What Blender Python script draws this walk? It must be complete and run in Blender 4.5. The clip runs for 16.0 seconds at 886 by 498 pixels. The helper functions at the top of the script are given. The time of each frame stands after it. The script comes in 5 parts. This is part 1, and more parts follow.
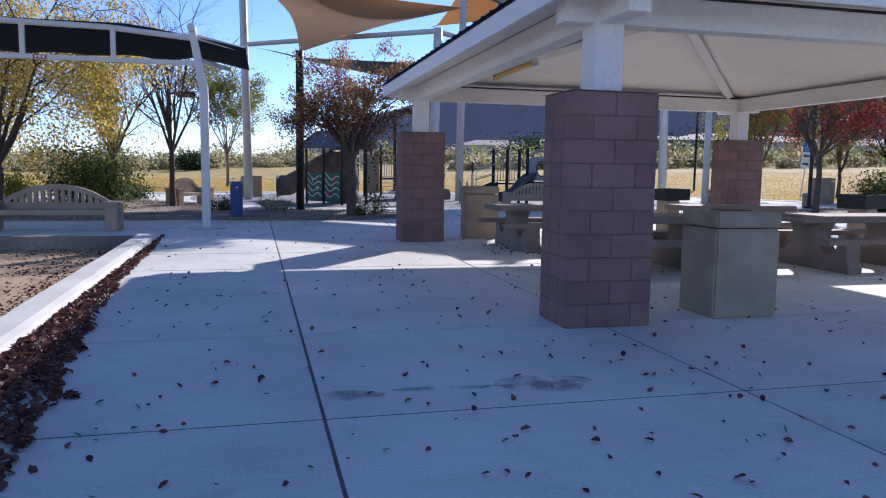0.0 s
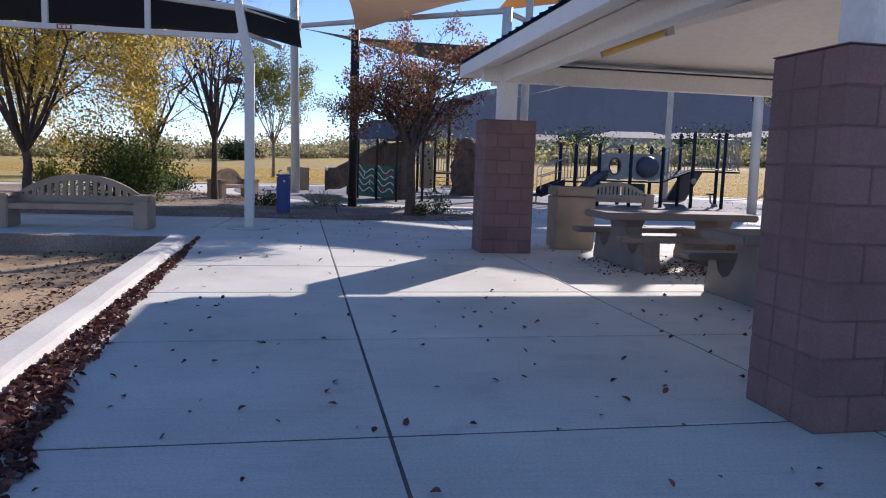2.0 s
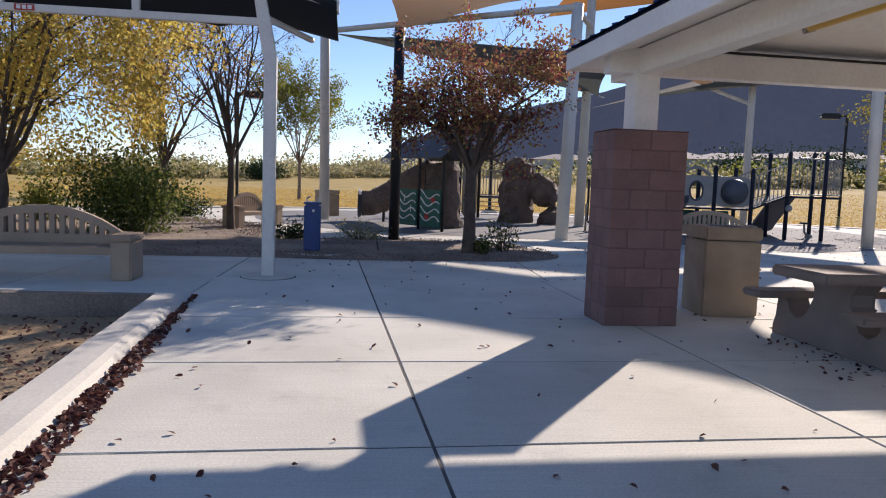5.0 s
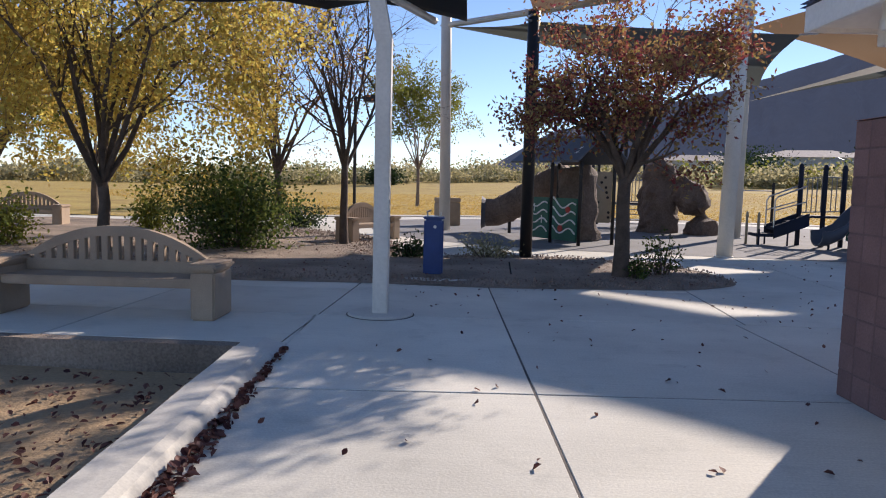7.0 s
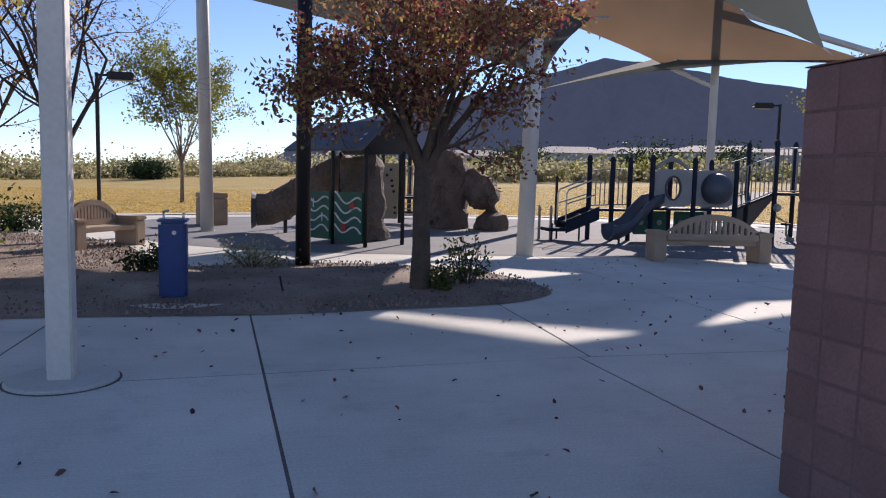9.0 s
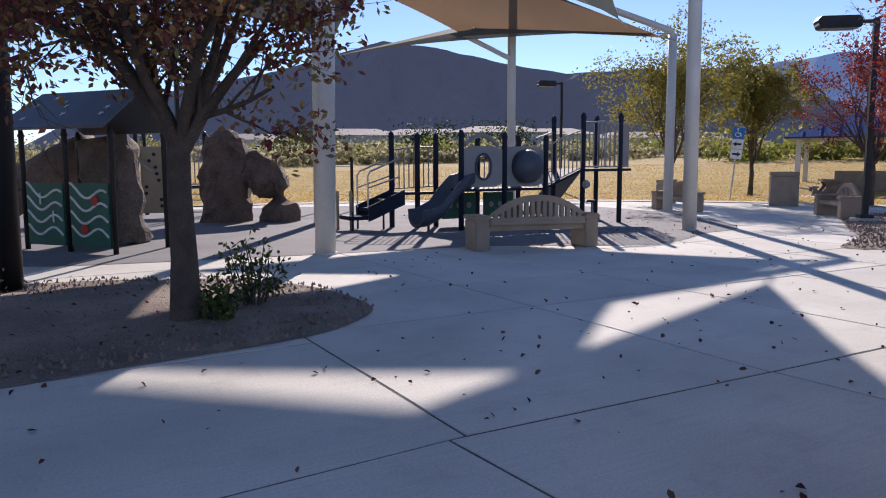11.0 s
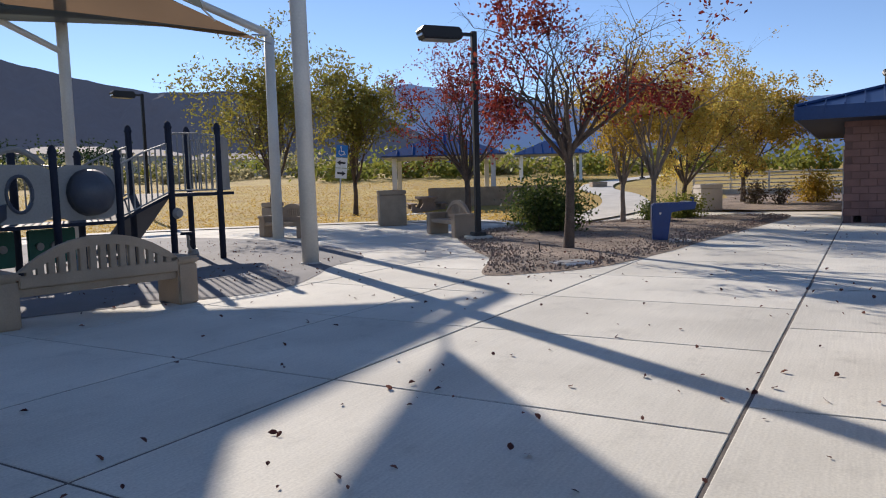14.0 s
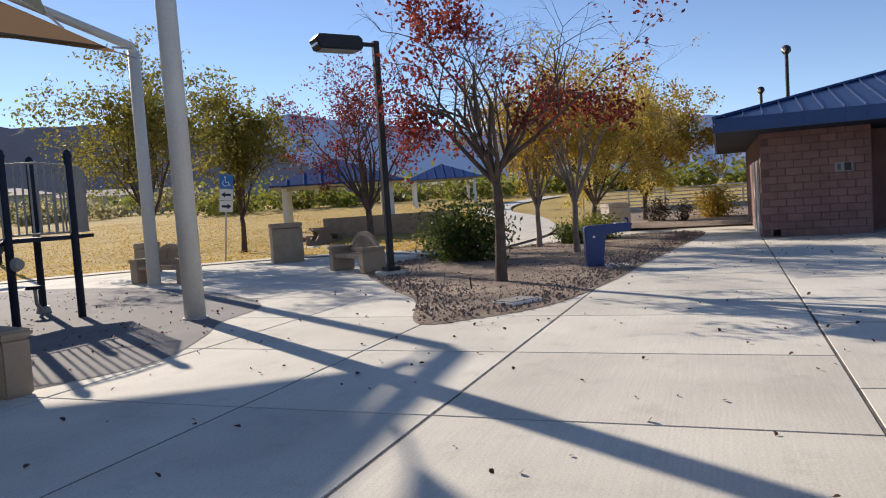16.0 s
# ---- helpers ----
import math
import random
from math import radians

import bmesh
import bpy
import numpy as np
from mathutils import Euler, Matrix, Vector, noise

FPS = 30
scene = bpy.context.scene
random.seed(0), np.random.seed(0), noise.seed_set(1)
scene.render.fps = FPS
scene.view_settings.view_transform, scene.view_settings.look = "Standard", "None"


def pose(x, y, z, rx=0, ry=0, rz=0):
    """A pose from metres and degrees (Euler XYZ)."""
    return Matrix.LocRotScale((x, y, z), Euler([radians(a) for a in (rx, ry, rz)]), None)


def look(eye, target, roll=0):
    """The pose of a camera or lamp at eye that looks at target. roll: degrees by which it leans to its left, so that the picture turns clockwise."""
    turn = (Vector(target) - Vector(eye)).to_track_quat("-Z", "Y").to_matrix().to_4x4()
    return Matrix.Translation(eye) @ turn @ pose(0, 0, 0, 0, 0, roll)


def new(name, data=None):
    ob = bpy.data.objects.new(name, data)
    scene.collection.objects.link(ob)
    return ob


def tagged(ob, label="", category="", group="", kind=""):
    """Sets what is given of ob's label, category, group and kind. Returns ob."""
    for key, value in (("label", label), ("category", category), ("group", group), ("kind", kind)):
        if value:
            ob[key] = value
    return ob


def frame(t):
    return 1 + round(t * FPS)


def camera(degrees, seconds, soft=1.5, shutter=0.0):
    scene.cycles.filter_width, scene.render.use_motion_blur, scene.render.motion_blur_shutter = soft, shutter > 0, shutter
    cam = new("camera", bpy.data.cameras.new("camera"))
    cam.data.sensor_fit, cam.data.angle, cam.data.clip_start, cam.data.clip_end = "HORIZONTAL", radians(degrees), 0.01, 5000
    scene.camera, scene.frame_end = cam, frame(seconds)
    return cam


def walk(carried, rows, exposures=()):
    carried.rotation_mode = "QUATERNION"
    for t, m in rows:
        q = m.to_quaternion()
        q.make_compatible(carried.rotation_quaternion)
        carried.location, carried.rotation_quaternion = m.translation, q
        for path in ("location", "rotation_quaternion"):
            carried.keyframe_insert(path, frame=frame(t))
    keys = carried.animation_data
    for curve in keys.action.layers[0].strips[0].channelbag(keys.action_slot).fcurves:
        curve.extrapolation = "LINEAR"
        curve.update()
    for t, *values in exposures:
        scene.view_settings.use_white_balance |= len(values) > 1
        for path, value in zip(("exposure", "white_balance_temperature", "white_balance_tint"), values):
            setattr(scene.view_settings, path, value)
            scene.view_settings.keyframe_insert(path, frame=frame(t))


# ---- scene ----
cam = camera(62.7, 16.0, soft=1.1)
PATH = [
    (0, (1.025, 0.001, 1.354), (1.381, 1.957, 1.136), 0.8),
    (0.5, (0.915, 0.615, 1.36), (1.23, 2.579, 1.153), 0.9),
    (1, (0.851, 1.192, 1.354), (1.142, 3.16, 1.14), 1.0),
    (1.5, (0.787, 1.805, 1.353), (1.052, 3.775, 1.129), 1.4),
    (2, (0.732, 2.423, 1.373), (0.978, 4.393, 1.135), 1.9),
    (2.5, (0.694, 3.06, 1.406), (0.913, 5.033, 1.169), 2.4),
    (3, (0.688, 3.685, 1.406), (0.889, 5.662, 1.18), 2.6),
    (3.5, (0.632, 4.334, 1.421), (0.825, 6.313, 1.211), 2.5),
    (6, (0.162, 7.221, 1.47), (0.305, 9.207, 1.284), 0.9),
    (6.5, (0.125, 7.824, 1.511), (0.136, 9.815, 1.322), 0.9),
    (7, (0.036, 8.42, 1.522), (-0.102, 10.406, 1.336), 1.4),
    (7.5, (0.026, 9.043, 1.532), (-0.09, 11.032, 1.367), 2.0),
    (8, (0.024, 9.652, 1.536), (0.111, 11.644, 1.382), 2.0),
    (8.5, (0.115, 10.312, 1.506), (0.407, 12.283, 1.338), 1.8),
    (11, (0.925, 13.482, 1.43), (1.906, 15.21, 1.204), -0.2),
    (11.5, (1.219, 13.961, 1.43), (2.375, 15.582, 1.242), 0.3),
    (12, (1.599, 14.417, 1.451), (2.969, 15.866, 1.302), -0.3),
    (12.5, (1.992, 14.844, 1.448), (3.611, 16.008, 1.298), -0.5),
    (13, (2.39, 15.329, 1.427), (4.095, 16.361, 1.259), -0.8),
    (13.5, (2.814, 15.708, 1.417), (4.542, 16.698, 1.23), -1.0),
    (14, (3.261, 16.054, 1.429), (4.99, 17.041, 1.246), -1.6),
    (14.5, (3.659, 16.398, 1.43), (5.414, 17.339, 1.244), -2.4),
    (15, (4.116, 16.732, 1.449), (5.914, 17.591, 1.274), -3.3),
    (15.5, (4.504, 17.088, 1.448), (6.342, 17.862, 1.293), -3.7),
    (16, (4.928, 17.433, 1.461), (6.791, 18.148, 1.338), -3.8),
]
EXPOSURES = [(0, 0.50, 5400, 23), (3.5, 0.34, 6100, 22), (7, 0.42, 6300, 20), (8.5, 0.36, 6150, 22), (11, 0.32, 6000, 24), (12.5, 0.20, 6000, 18), (16, 0.28, 6500, 16)]
walk(cam, [(t, look(eye, target, roll)) for t, eye, target, roll in PATH], EXPOSURES)

# ---- light ----
SUN_TO = Vector((1.182, 1.778, 1.0)).normalized()
world = bpy.data.worlds.new("sky")
scene.world = world
world.use_nodes = True
wn = world.node_tree.nodes
sky = wn.new("ShaderNodeTexSky")
sky.sky_type, sky.sun_disc = "NISHITA", False
sky.sun_elevation, sky.sun_rotation = math.asin(SUN_TO.z), math.atan2(SUN_TO.x, SUN_TO.y)
sky.altitude, sky.air_density, sky.dust_density, sky.ozone_density = 900, 0.80, 0.03, 2.4
wn["Background"].inputs["Strength"].default_value = 0.115
world.node_tree.links.new(sky.outputs[0], wn["Background"].inputs["Color"])
sun = new("sun", bpy.data.lights.new("sun", "SUN"))
sun.data.energy, sun.data.angle, sun.data.color = 5.0, radians(0.55), (1.0, 0.89, 0.72)
sun.matrix_world = look(SUN_TO * 50, (0, 0, 0))


# ---- materials ----
def mat(name, col, rough=0.8, var=0.18, coarse=1.5, fine=30.0, bump=0.15, metal=0.0, island=0.0, spec=0.4, tint=None, dist=0.01, streak=0.0):
    m = bpy.data.materials.new(name)
    m.use_nodes = True
    nt = m.node_tree
    n, ln = nt.nodes, nt.links.new
    b = n["Principled BSDF"]
    b.inputs["Roughness"].default_value, b.inputs["Metallic"].default_value = rough, metal
    b.inputs["Specular IOR Level"].default_value = spec
    tc = n.new("ShaderNodeTexCoord")
    geo = n.new("ShaderNodeNewGeometry")
    a, f = n.new("ShaderNodeTexNoise"), n.new("ShaderNodeTexNoise")
    a.inputs["Scale"].default_value, f.inputs["Scale"].default_value = coarse, fine
    a.inputs["Detail"].default_value, f.inputs["Detail"].default_value = 4, 3
    ln(geo.outputs["Position"], a.inputs["Vector"])
    ln(geo.outputs["Position"], f.inputs["Vector"])
    r = n.new("ShaderNodeMapRange")
    r.inputs["From Min"].default_value, r.inputs["From Max"].default_value = 0.3, 0.7
    r.inputs["To Min"].default_value, r.inputs["To Max"].default_value = 1 - var, 1 + var
    ln(a.outputs[0], r.inputs["Value"])
    r2 = n.new("ShaderNodeMapRange")
    r2.inputs["From Min"].default_value, r2.inputs["From Max"].default_value = 0.3, 0.7
    r2.inputs["To Min"].default_value, r2.inputs["To Max"].default_value = 1 - var * 0.8, 1 + var * 0.8
    ln(f.outputs[0], r2.inputs["Value"])
    mul = n.new("ShaderNodeMath")
    mul.operation = "MULTIPLY"
    ln(r.outputs[0], mul.inputs[0]), ln(r2.outputs[0], mul.inputs[1])
    last = mul.outputs[0]
    if island:
        oi = n.new("ShaderNodeObjectInfo")
        add = n.new("ShaderNodeMath")
        add.operation = "ADD"
        ln(oi.outputs["Random"], add.inputs[0]), ln(geo.outputs["Random Per Island"], add.inputs[1])
        fr = n.new("ShaderNodeMath")
        fr.operation = "FRACT"
        ln(add.outputs[0], fr.inputs[0])
        r3 = n.new("ShaderNodeMapRange")
        r3.inputs["To Min"].default_value, r3.inputs["To Max"].default_value = 1 - island, 1 + island
        ln(fr.outputs[0], r3.inputs["Value"])
        m3 = n.new("ShaderNodeMath")
        m3.operation = "MULTIPLY"
        ln(last, m3.inputs[0]), ln(r3.outputs[0], m3.inputs[1])
        last = m3.outputs[0]
    if streak:
        st, sc = n.new("ShaderNodeTexNoise"), n.new("ShaderNodeVectorMath")
        sc.operation = "MULTIPLY"
        sc.inputs[1].default_value = (1.6, 55.0, 1.0)
        st.inputs["Scale"].default_value, st.inputs["Detail"].default_value = 1.0, 5
        ln(geo.outputs["Position"], sc.inputs[0]), ln(sc.outputs[0], st.inputs["Vector"])
        r4 = n.new("ShaderNodeMapRange")
        r4.inputs["From Min"].default_value, r4.inputs["From Max"].default_value = 0.3, 0.7
        r4.inputs["To Min"].default_value, r4.inputs["To Max"].default_value = 1 - streak, 1 + streak
        ln(st.outputs[0], r4.inputs["Value"])
        sp = n.new("ShaderNodeTexNoise")
        sp.inputs["Scale"].default_value, sp.inputs["Detail"].default_value = 2.2, 6
        sp.inputs["Roughness"].default_value = 0.7
        ln(geo.outputs["Position"], sp.inputs["Vector"])
        r5 = n.new("ShaderNodeMapRange")
        r5.inputs["From Min"].default_value, r5.inputs["From Max"].default_value = 0.30, 0.46
        r5.inputs["To Min"].default_value, r5.inputs["To Max"].default_value = 0.86, 1.0
        ln(sp.outputs[0], r5.inputs["Value"])
        for extra in (r4, r5):
            mm = n.new("ShaderNodeMath")
            mm.operation = "MULTIPLY"
            ln(last, mm.inputs[0]), ln(extra.outputs[0], mm.inputs[1])
            last = mm.outputs[0]
    vm = n.new("ShaderNodeVectorMath")
    vm.operation = "SCALE"
    if tint:
        mx = n.new("ShaderNodeMix")
        mx.data_type = "RGBA"
        mx.inputs[6].default_value, mx.inputs[7].default_value = (*col, 1), (*tint, 1)
        if island:
            ln(fr.outputs[0], mx.inputs[0])
        else:
            ln(a.outputs[0], mx.inputs[0])
        ln(mx.outputs[2], vm.inputs[0])
    else:
        vm.inputs[0].default_value = col
    ln(last, vm.inputs["Scale"])
    ln(vm.outputs[0], b.inputs["Base Color"])
    if bump:
        bp = n.new("ShaderNodeBump")
        bp.inputs["Strength"].default_value, bp.inputs["Distance"].default_value = bump, dist
        ln(f.outputs[0], bp.inputs["Height"]), ln(bp.outputs[0], b.inputs["Normal"])
    return m


def leafy(name, c1, c2, trans=0.35):
    """Leaf material: colour varies leaf by leaf, some light passes through."""
    m = mat(name, c1, 0.6, 0.15, 0.8, 20, 0, island=0.35, tint=c2, spec=0.25)
    nt = m.node_tree
    b = nt.nodes["Principled BSDF"]
    t = nt.nodes.new("ShaderNodeBsdfTranslucent")
    mx = nt.nodes.new("ShaderNodeMixShader")
    mx.inputs[0].default_value = trans
    nt.links.new(b.inputs["Base Color"].links[0].from_socket, t.inputs["Color"])
    nt.links.new(b.outputs[0], mx.inputs[1]), nt.links.new(t.outputs[0], mx.inputs[2])
    nt.links.new(mx.outputs[0], nt.nodes["Material Output"].inputs["Surface"])
    return m


M = {
    "concrete": mat("concrete", (0.65, 0.632, 0.555), 0.85, 0.12, 0.7, 60, 0.4, island=0.07, dist=0.004, streak=0.05),
    "kerb": mat("kerb_concrete", (0.58, 0.56, 0.50), 0.85, 0.10, 1.2, 50, 0.15),
    "joint": mat("joint_dirt", (0.135, 0.12, 0.108), 0.95, 0.3, 3, 40, 0.2),
    "sand": mat("sand", (0.40, 0.28, 0.16), 0.95, 0.16, 1.2, 35, 0.5, dist=0.03),
    "gravel": mat("gravel", (0.24, 0.19, 0.15), 0.95, 0.30, 0.9, 45, 0.9, dist=0.03, tint=(0.33, 0.26, 0.20)),
    "stone": mat("pebble", (0.30, 0.24, 0.19), 0.9, 0.2, 3, 60, 0.1, island=0.45, tint=(0.20, 0.14, 0.11)),
    "rubber": mat("rubber_surface", (0.20, 0.20, 0.205), 0.9, 0.14, 0.8, 120, 0.3, dist=0.004),
    "grass": mat("dry_lawn", (0.56, 0.355, 0.095), 0.95, 0.30, 0.35, 9, 0.8, tint=(0.25, 0.22, 0.05), dist=0.06),
    "block": mat("mauve_block", (0.225, 0.130, 0.118), 0.9, 0.14, 2.5, 70, 0.45, island=0.09, dist=0.006),
    "mortar": mat("mortar", (0.175, 0.108, 0.10), 0.95, 0.15, 4, 60, 0.3),
    "white": mat("white_paint", (0.80, 0.78, 0.74), 0.5, 0.06, 0.9, 25, 0.04),
    "soffit": mat("soffit_paint", (0.80, 0.76, 0.70), 0.65, 0.05, 0.6, 12, 0.03),
    "blueroof": mat("blue_metal_roof", (0.020, 0.055, 0.165), 0.38, 0.10, 0.8, 15, 0.04, metal=0.3, spec=0.6),
    "pole": mat("cream_steel", (0.66, 0.63, 0.57), 0.45, 0.07, 1.3, 30, 0.05),
    "navy": mat("navy_steel", (0.012, 0.018, 0.038), 0.75, 0.15, 2, 40, 0.05),
    "black": mat("black_steel", (0.016, 0.015, 0.016), 0.5, 0.15, 2, 40, 0.05),
    "fabric": mat("dark_canopy_fabric", (0.012, 0.020, 0.032), 0.85, 0.12, 1.5, 160, 0.1),
    "tanbench": mat("tan_precast", (0.385, 0.29, 0.205), 0.85, 0.12, 2.5, 90, 0.25, dist=0.004),
    "tanbin": mat("exposed_aggregate", (0.36, 0.28, 0.20), 0.9, 0.16, 3, 130, 0.5, dist=0.004),
    "table": mat("table_aggregate", (0.235, 0.185, 0.155), 0.85, 0.15, 2.5, 120, 0.35, dist=0.004),
    "blue": mat("blue_enamel", (0.010, 0.045, 0.19), 0.35, 0.10, 3, 40, 0.04, spec=0.5),
    "sign_blue": mat("sign_blue", (0.02, 0.18, 0.52), 0.4, 0.05, 3, 40, 0),
    "sign_white": mat("sign_white", (0.75, 0.75, 0.73), 0.4, 0.05, 3, 40, 0),
    "ink": mat("black_ink", (0.02, 0.02, 0.02), 0.5, 0.05, 3, 40, 0),
    "red": mat("red_paint", (0.42, 0.04, 0.03), 0.5, 0.1, 3, 40, 0.03),
    "green": mat("green_plastic", (0.012, 0.105, 0.072), 0.45, 0.10, 2, 30, 0.03),
    "greyplastic": mat("grey_plastic", (0.30, 0.295, 0.28), 0.5, 0.08, 2, 30, 0.03),
    "bluegrey": mat("slate_plastic", (0.075, 0.085, 0.11), 0.4, 0.10, 2, 30, 0.03),
    "tanplastic": mat("tan_plastic", (0.36, 0.31, 0.22), 0.5, 0.08, 2, 30, 0.03),
    "rock": mat("moulded_rock", (0.16, 0.115, 0.09), 0.85, 0.28, 2.5, 20, 0.7, dist=0.04),
    "bark": mat("bark", (0.115, 0.085, 0.065), 0.95, 0.25, 6, 60, 0.8, dist=0.02),
    "bark_pale": mat("pale_bark", (0.25, 0.195, 0.15), 0.95, 0.22, 6, 60, 0.7, dist=0.02),
    "mountain": mat("desert_mountain_haze_glow", (0.030, 0.027, 0.028), 1.0, 0.25, 0.012, 0.09, 0.25, tint=(0.042, 0.037, 0.036), dist=4),
    # bluish base stands for haze; its glow is set further down
    "farmountain": mat("far_mountain_haze_glow", (0.08, 0.09, 0.11), 1.0, 0.10, 0.006, 0.05, 0.2, dist=6),
    "stucco": mat("pale_stucco", (0.55, 0.50, 0.44), 0.9, 0.08, 0.8, 20, 0.1),
    "tile": mat("roof_tile", (0.42, 0.36, 0.32), 0.85, 0.15, 1.5, 12, 0.2),
    "dark": mat("dark_void", (0.02, 0.02, 0.022), 0.6, 0.1, 2, 20, 0),
    "steel": mat("brushed_steel", (0.55, 0.55, 0.55), 0.35, 0.06, 3, 60, 0.03, metal=0.9),
    "fallen": leafy("fallen_leaf", (0.095, 0.030, 0.028), (0.17, 0.080, 0.060), 0.2),
    "leaf_yellow": leafy("yellow_leaf", (0.58, 0.36, 0.045), (0.34, 0.25, 0.045), 0.5),
    "leaf_gold": leafy("olive_gold_leaf", (0.68, 0.45, 0.10), (0.44, 0.40, 0.10), 0.6),
    "leaf_rust": leafy("rust_leaf", (0.34, 0.13, 0.055), (0.24, 0.16, 0.05), 0.5),
    "leaf_plum": leafy("plum_leaf", (0.31, 0.060, 0.085), (0.30, 0.24, 0.075), 0.5),
    "leaf_olive": leafy("olive_leaf", (0.36, 0.29, 0.06), (0.17, 0.18, 0.04), 0.5),
    "leaf_red": leafy("scarlet_leaf", (0.19, 0.018, 0.022), (0.24, 0.055, 0.03), 0.45),
    "leaf_green": leafy("green_leaf", (0.055, 0.10, 0.028), (0.13, 0.15, 0.035), 0.45),
    "leaf_lime": leafy("yellow_green_leaf", (0.30, 0.29, 0.05), (0.15, 0.18, 0.04), 0.5),
    "leaf_dark": leafy("dark_leaf", (0.018, 0.035, 0.014), (0.035, 0.06, 0.02)),
    "leaf_sage": leafy("sage_leaf", (0.38, 0.36, 0.20), (0.44, 0.38, 0.21), 0.5),
    "leaf_brush": leafy("dry_brush_leaf", (0.13, 0.085, 0.06), (0.09, 0.08, 0.04)),
}


def sailcloth(name, col, trans=0.4):
    m = mat(name, col, 0.85, 0.06, 0.7, 220, 0.08)
    nt = m.node_tree
    b = nt.nodes["Principled BSDF"]
    t = nt.nodes.new("ShaderNodeBsdfTranslucent")
    mx = nt.nodes.new("ShaderNodeMixShader")
    mx.inputs[0].default_value = trans
    nt.links.new(b.inputs["Base Color"].links[0].from_socket, t.inputs["Color"])
    nt.links.new(b.outputs[0], mx.inputs[1]), nt.links.new(t.outputs[0], mx.inputs[2])
    nt.links.new(mx.outputs[0], nt.nodes["Material Output"].inputs["Surface"])
    return m


M["tubeglow"] = mat("amber_cover", (0.75, 0.48, 0.10), 0.4, 0.05, 3, 20, 0)
# Aerial haze put on the mountains as a faint bluish emission.
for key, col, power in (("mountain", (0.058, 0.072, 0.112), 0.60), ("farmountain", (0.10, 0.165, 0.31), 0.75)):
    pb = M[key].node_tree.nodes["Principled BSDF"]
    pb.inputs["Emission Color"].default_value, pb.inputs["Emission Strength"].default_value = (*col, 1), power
M["sail_tan"] = sailcloth("terracotta_sail", (0.42, 0.20, 0.07))
M["sail_brown"] = sailcloth("brown_sail", (0.20, 0.135, 0.085))
M["sail_teal"] = sailcloth("slate_sail", (0.10, 0.115, 0.11))


# ---- mesh helpers ----
def empty(name, x=0.0, y=0.0, z=0.0, rz=0.0, **tags):
    ob = new(name)
    ob.matrix_world = pose(x, y, z, 0, 0, rz)
    ob.empty_display_size = 0.2
    return tagged(ob, **tags)


def part(name, bm, material, parent=None, label="", smooth=False):
    me = bpy.data.meshes.new(name)
    bmesh.ops.recalc_face_normals(bm, faces=bm.faces)
    bm.to_mesh(me)
    bm.free()
    for mt in (material if isinstance(material, (list, tuple)) else [material]):
        me.materials.append(M[mt] if isinstance(mt, str) else mt)
    if smooth:
        me.polygons.foreach_set("use_smooth", [True] * len(me.polygons))
    ob = new(name, me)
    if parent is not None:
        ob.parent = parent
    if label:
        ob["label"] = label
    return ob


def raw(name, verts, faces, material, parent=None, smooth=False):
    me = bpy.data.meshes.new(name)
    me.from_pydata(verts, [], faces)
    me.materials.append(M[material])
    if smooth:
        me.polygons.foreach_set("use_smooth", [True] * len(me.polygons))
    me.update()
    ob = new(name, me)
    if parent is not None:
        ob.parent = parent
    return ob


def box(bm, x0, x1, y0, y1, z0, z1, bev=0.0, m=None):
    """Adds a box with softened edges to bm."""
    t = bmesh.new()
    bmesh.ops.create_cube(t, size=1)
    bmesh.ops.transform(t, matrix=Matrix.Translation(((x0 + x1) / 2, (y0 + y1) / 2, (z0 + z1) / 2)) @ Matrix.Diagonal((x1 - x0, y1 - y0, z1 - z0, 1)), verts=t.verts)
    if bev:
        bmesh.ops.bevel(t, geom=t.edges[:], offset=bev, segments=2, affect="EDGES")
    return merge(bm, t, m)


def merge(bm, t, m=None):
    if m is not None:
        bmesh.ops.transform(t, matrix=m, verts=t.verts)
    me = bpy.data.meshes.new("tmp")
    t.to_mesh(me)
    t.free()
    bm.from_mesh(me)
    bpy.data.meshes.remove(me)
    return bm


def boxm(x0, x1, y0, y1, z0, z1, bev=0.0):
    return box(bmesh.new(), x0, x1, y0, y1, z0, z1, bev)


def tube(bm, pts, rad, seg=12, cap=True):
    """A tube along points; rad is one radius or one a point."""
    pts = [Vector(p) for p in pts]
    rads = rad if isinstance(rad, (list, tuple)) else [rad] * len(pts)
    rings = []
    for i, p in enumerate(pts):
        d = (pts[min(i + 1, len(pts) - 1)] - pts[max(i - 1, 0)]).normalized()
        u = d.cross(Vector((0, 0, 1)) if abs(d.z) < 0.95 else Vector((0, 1, 0))).normalized()
        v = d.cross(u)
        rings.append([bm.verts.new(p + rads[i] * (math.cos(6.28319 * k / seg) * u + math.sin(6.28319 * k / seg) * v)) for k in range(seg)])
    for a, b in zip(rings, rings[1:]):
        for k in range(seg):
            bm.faces.new((a[k], a[(k + 1) % seg], b[(k + 1) % seg], b[k]))
    if cap:
        bm.faces.new(rings[0][::-1]), bm.faces.new(rings[-1])
    return bm


def tubem(pts, rad, seg=12):
    return tube(bmesh.new(), pts, rad, seg)


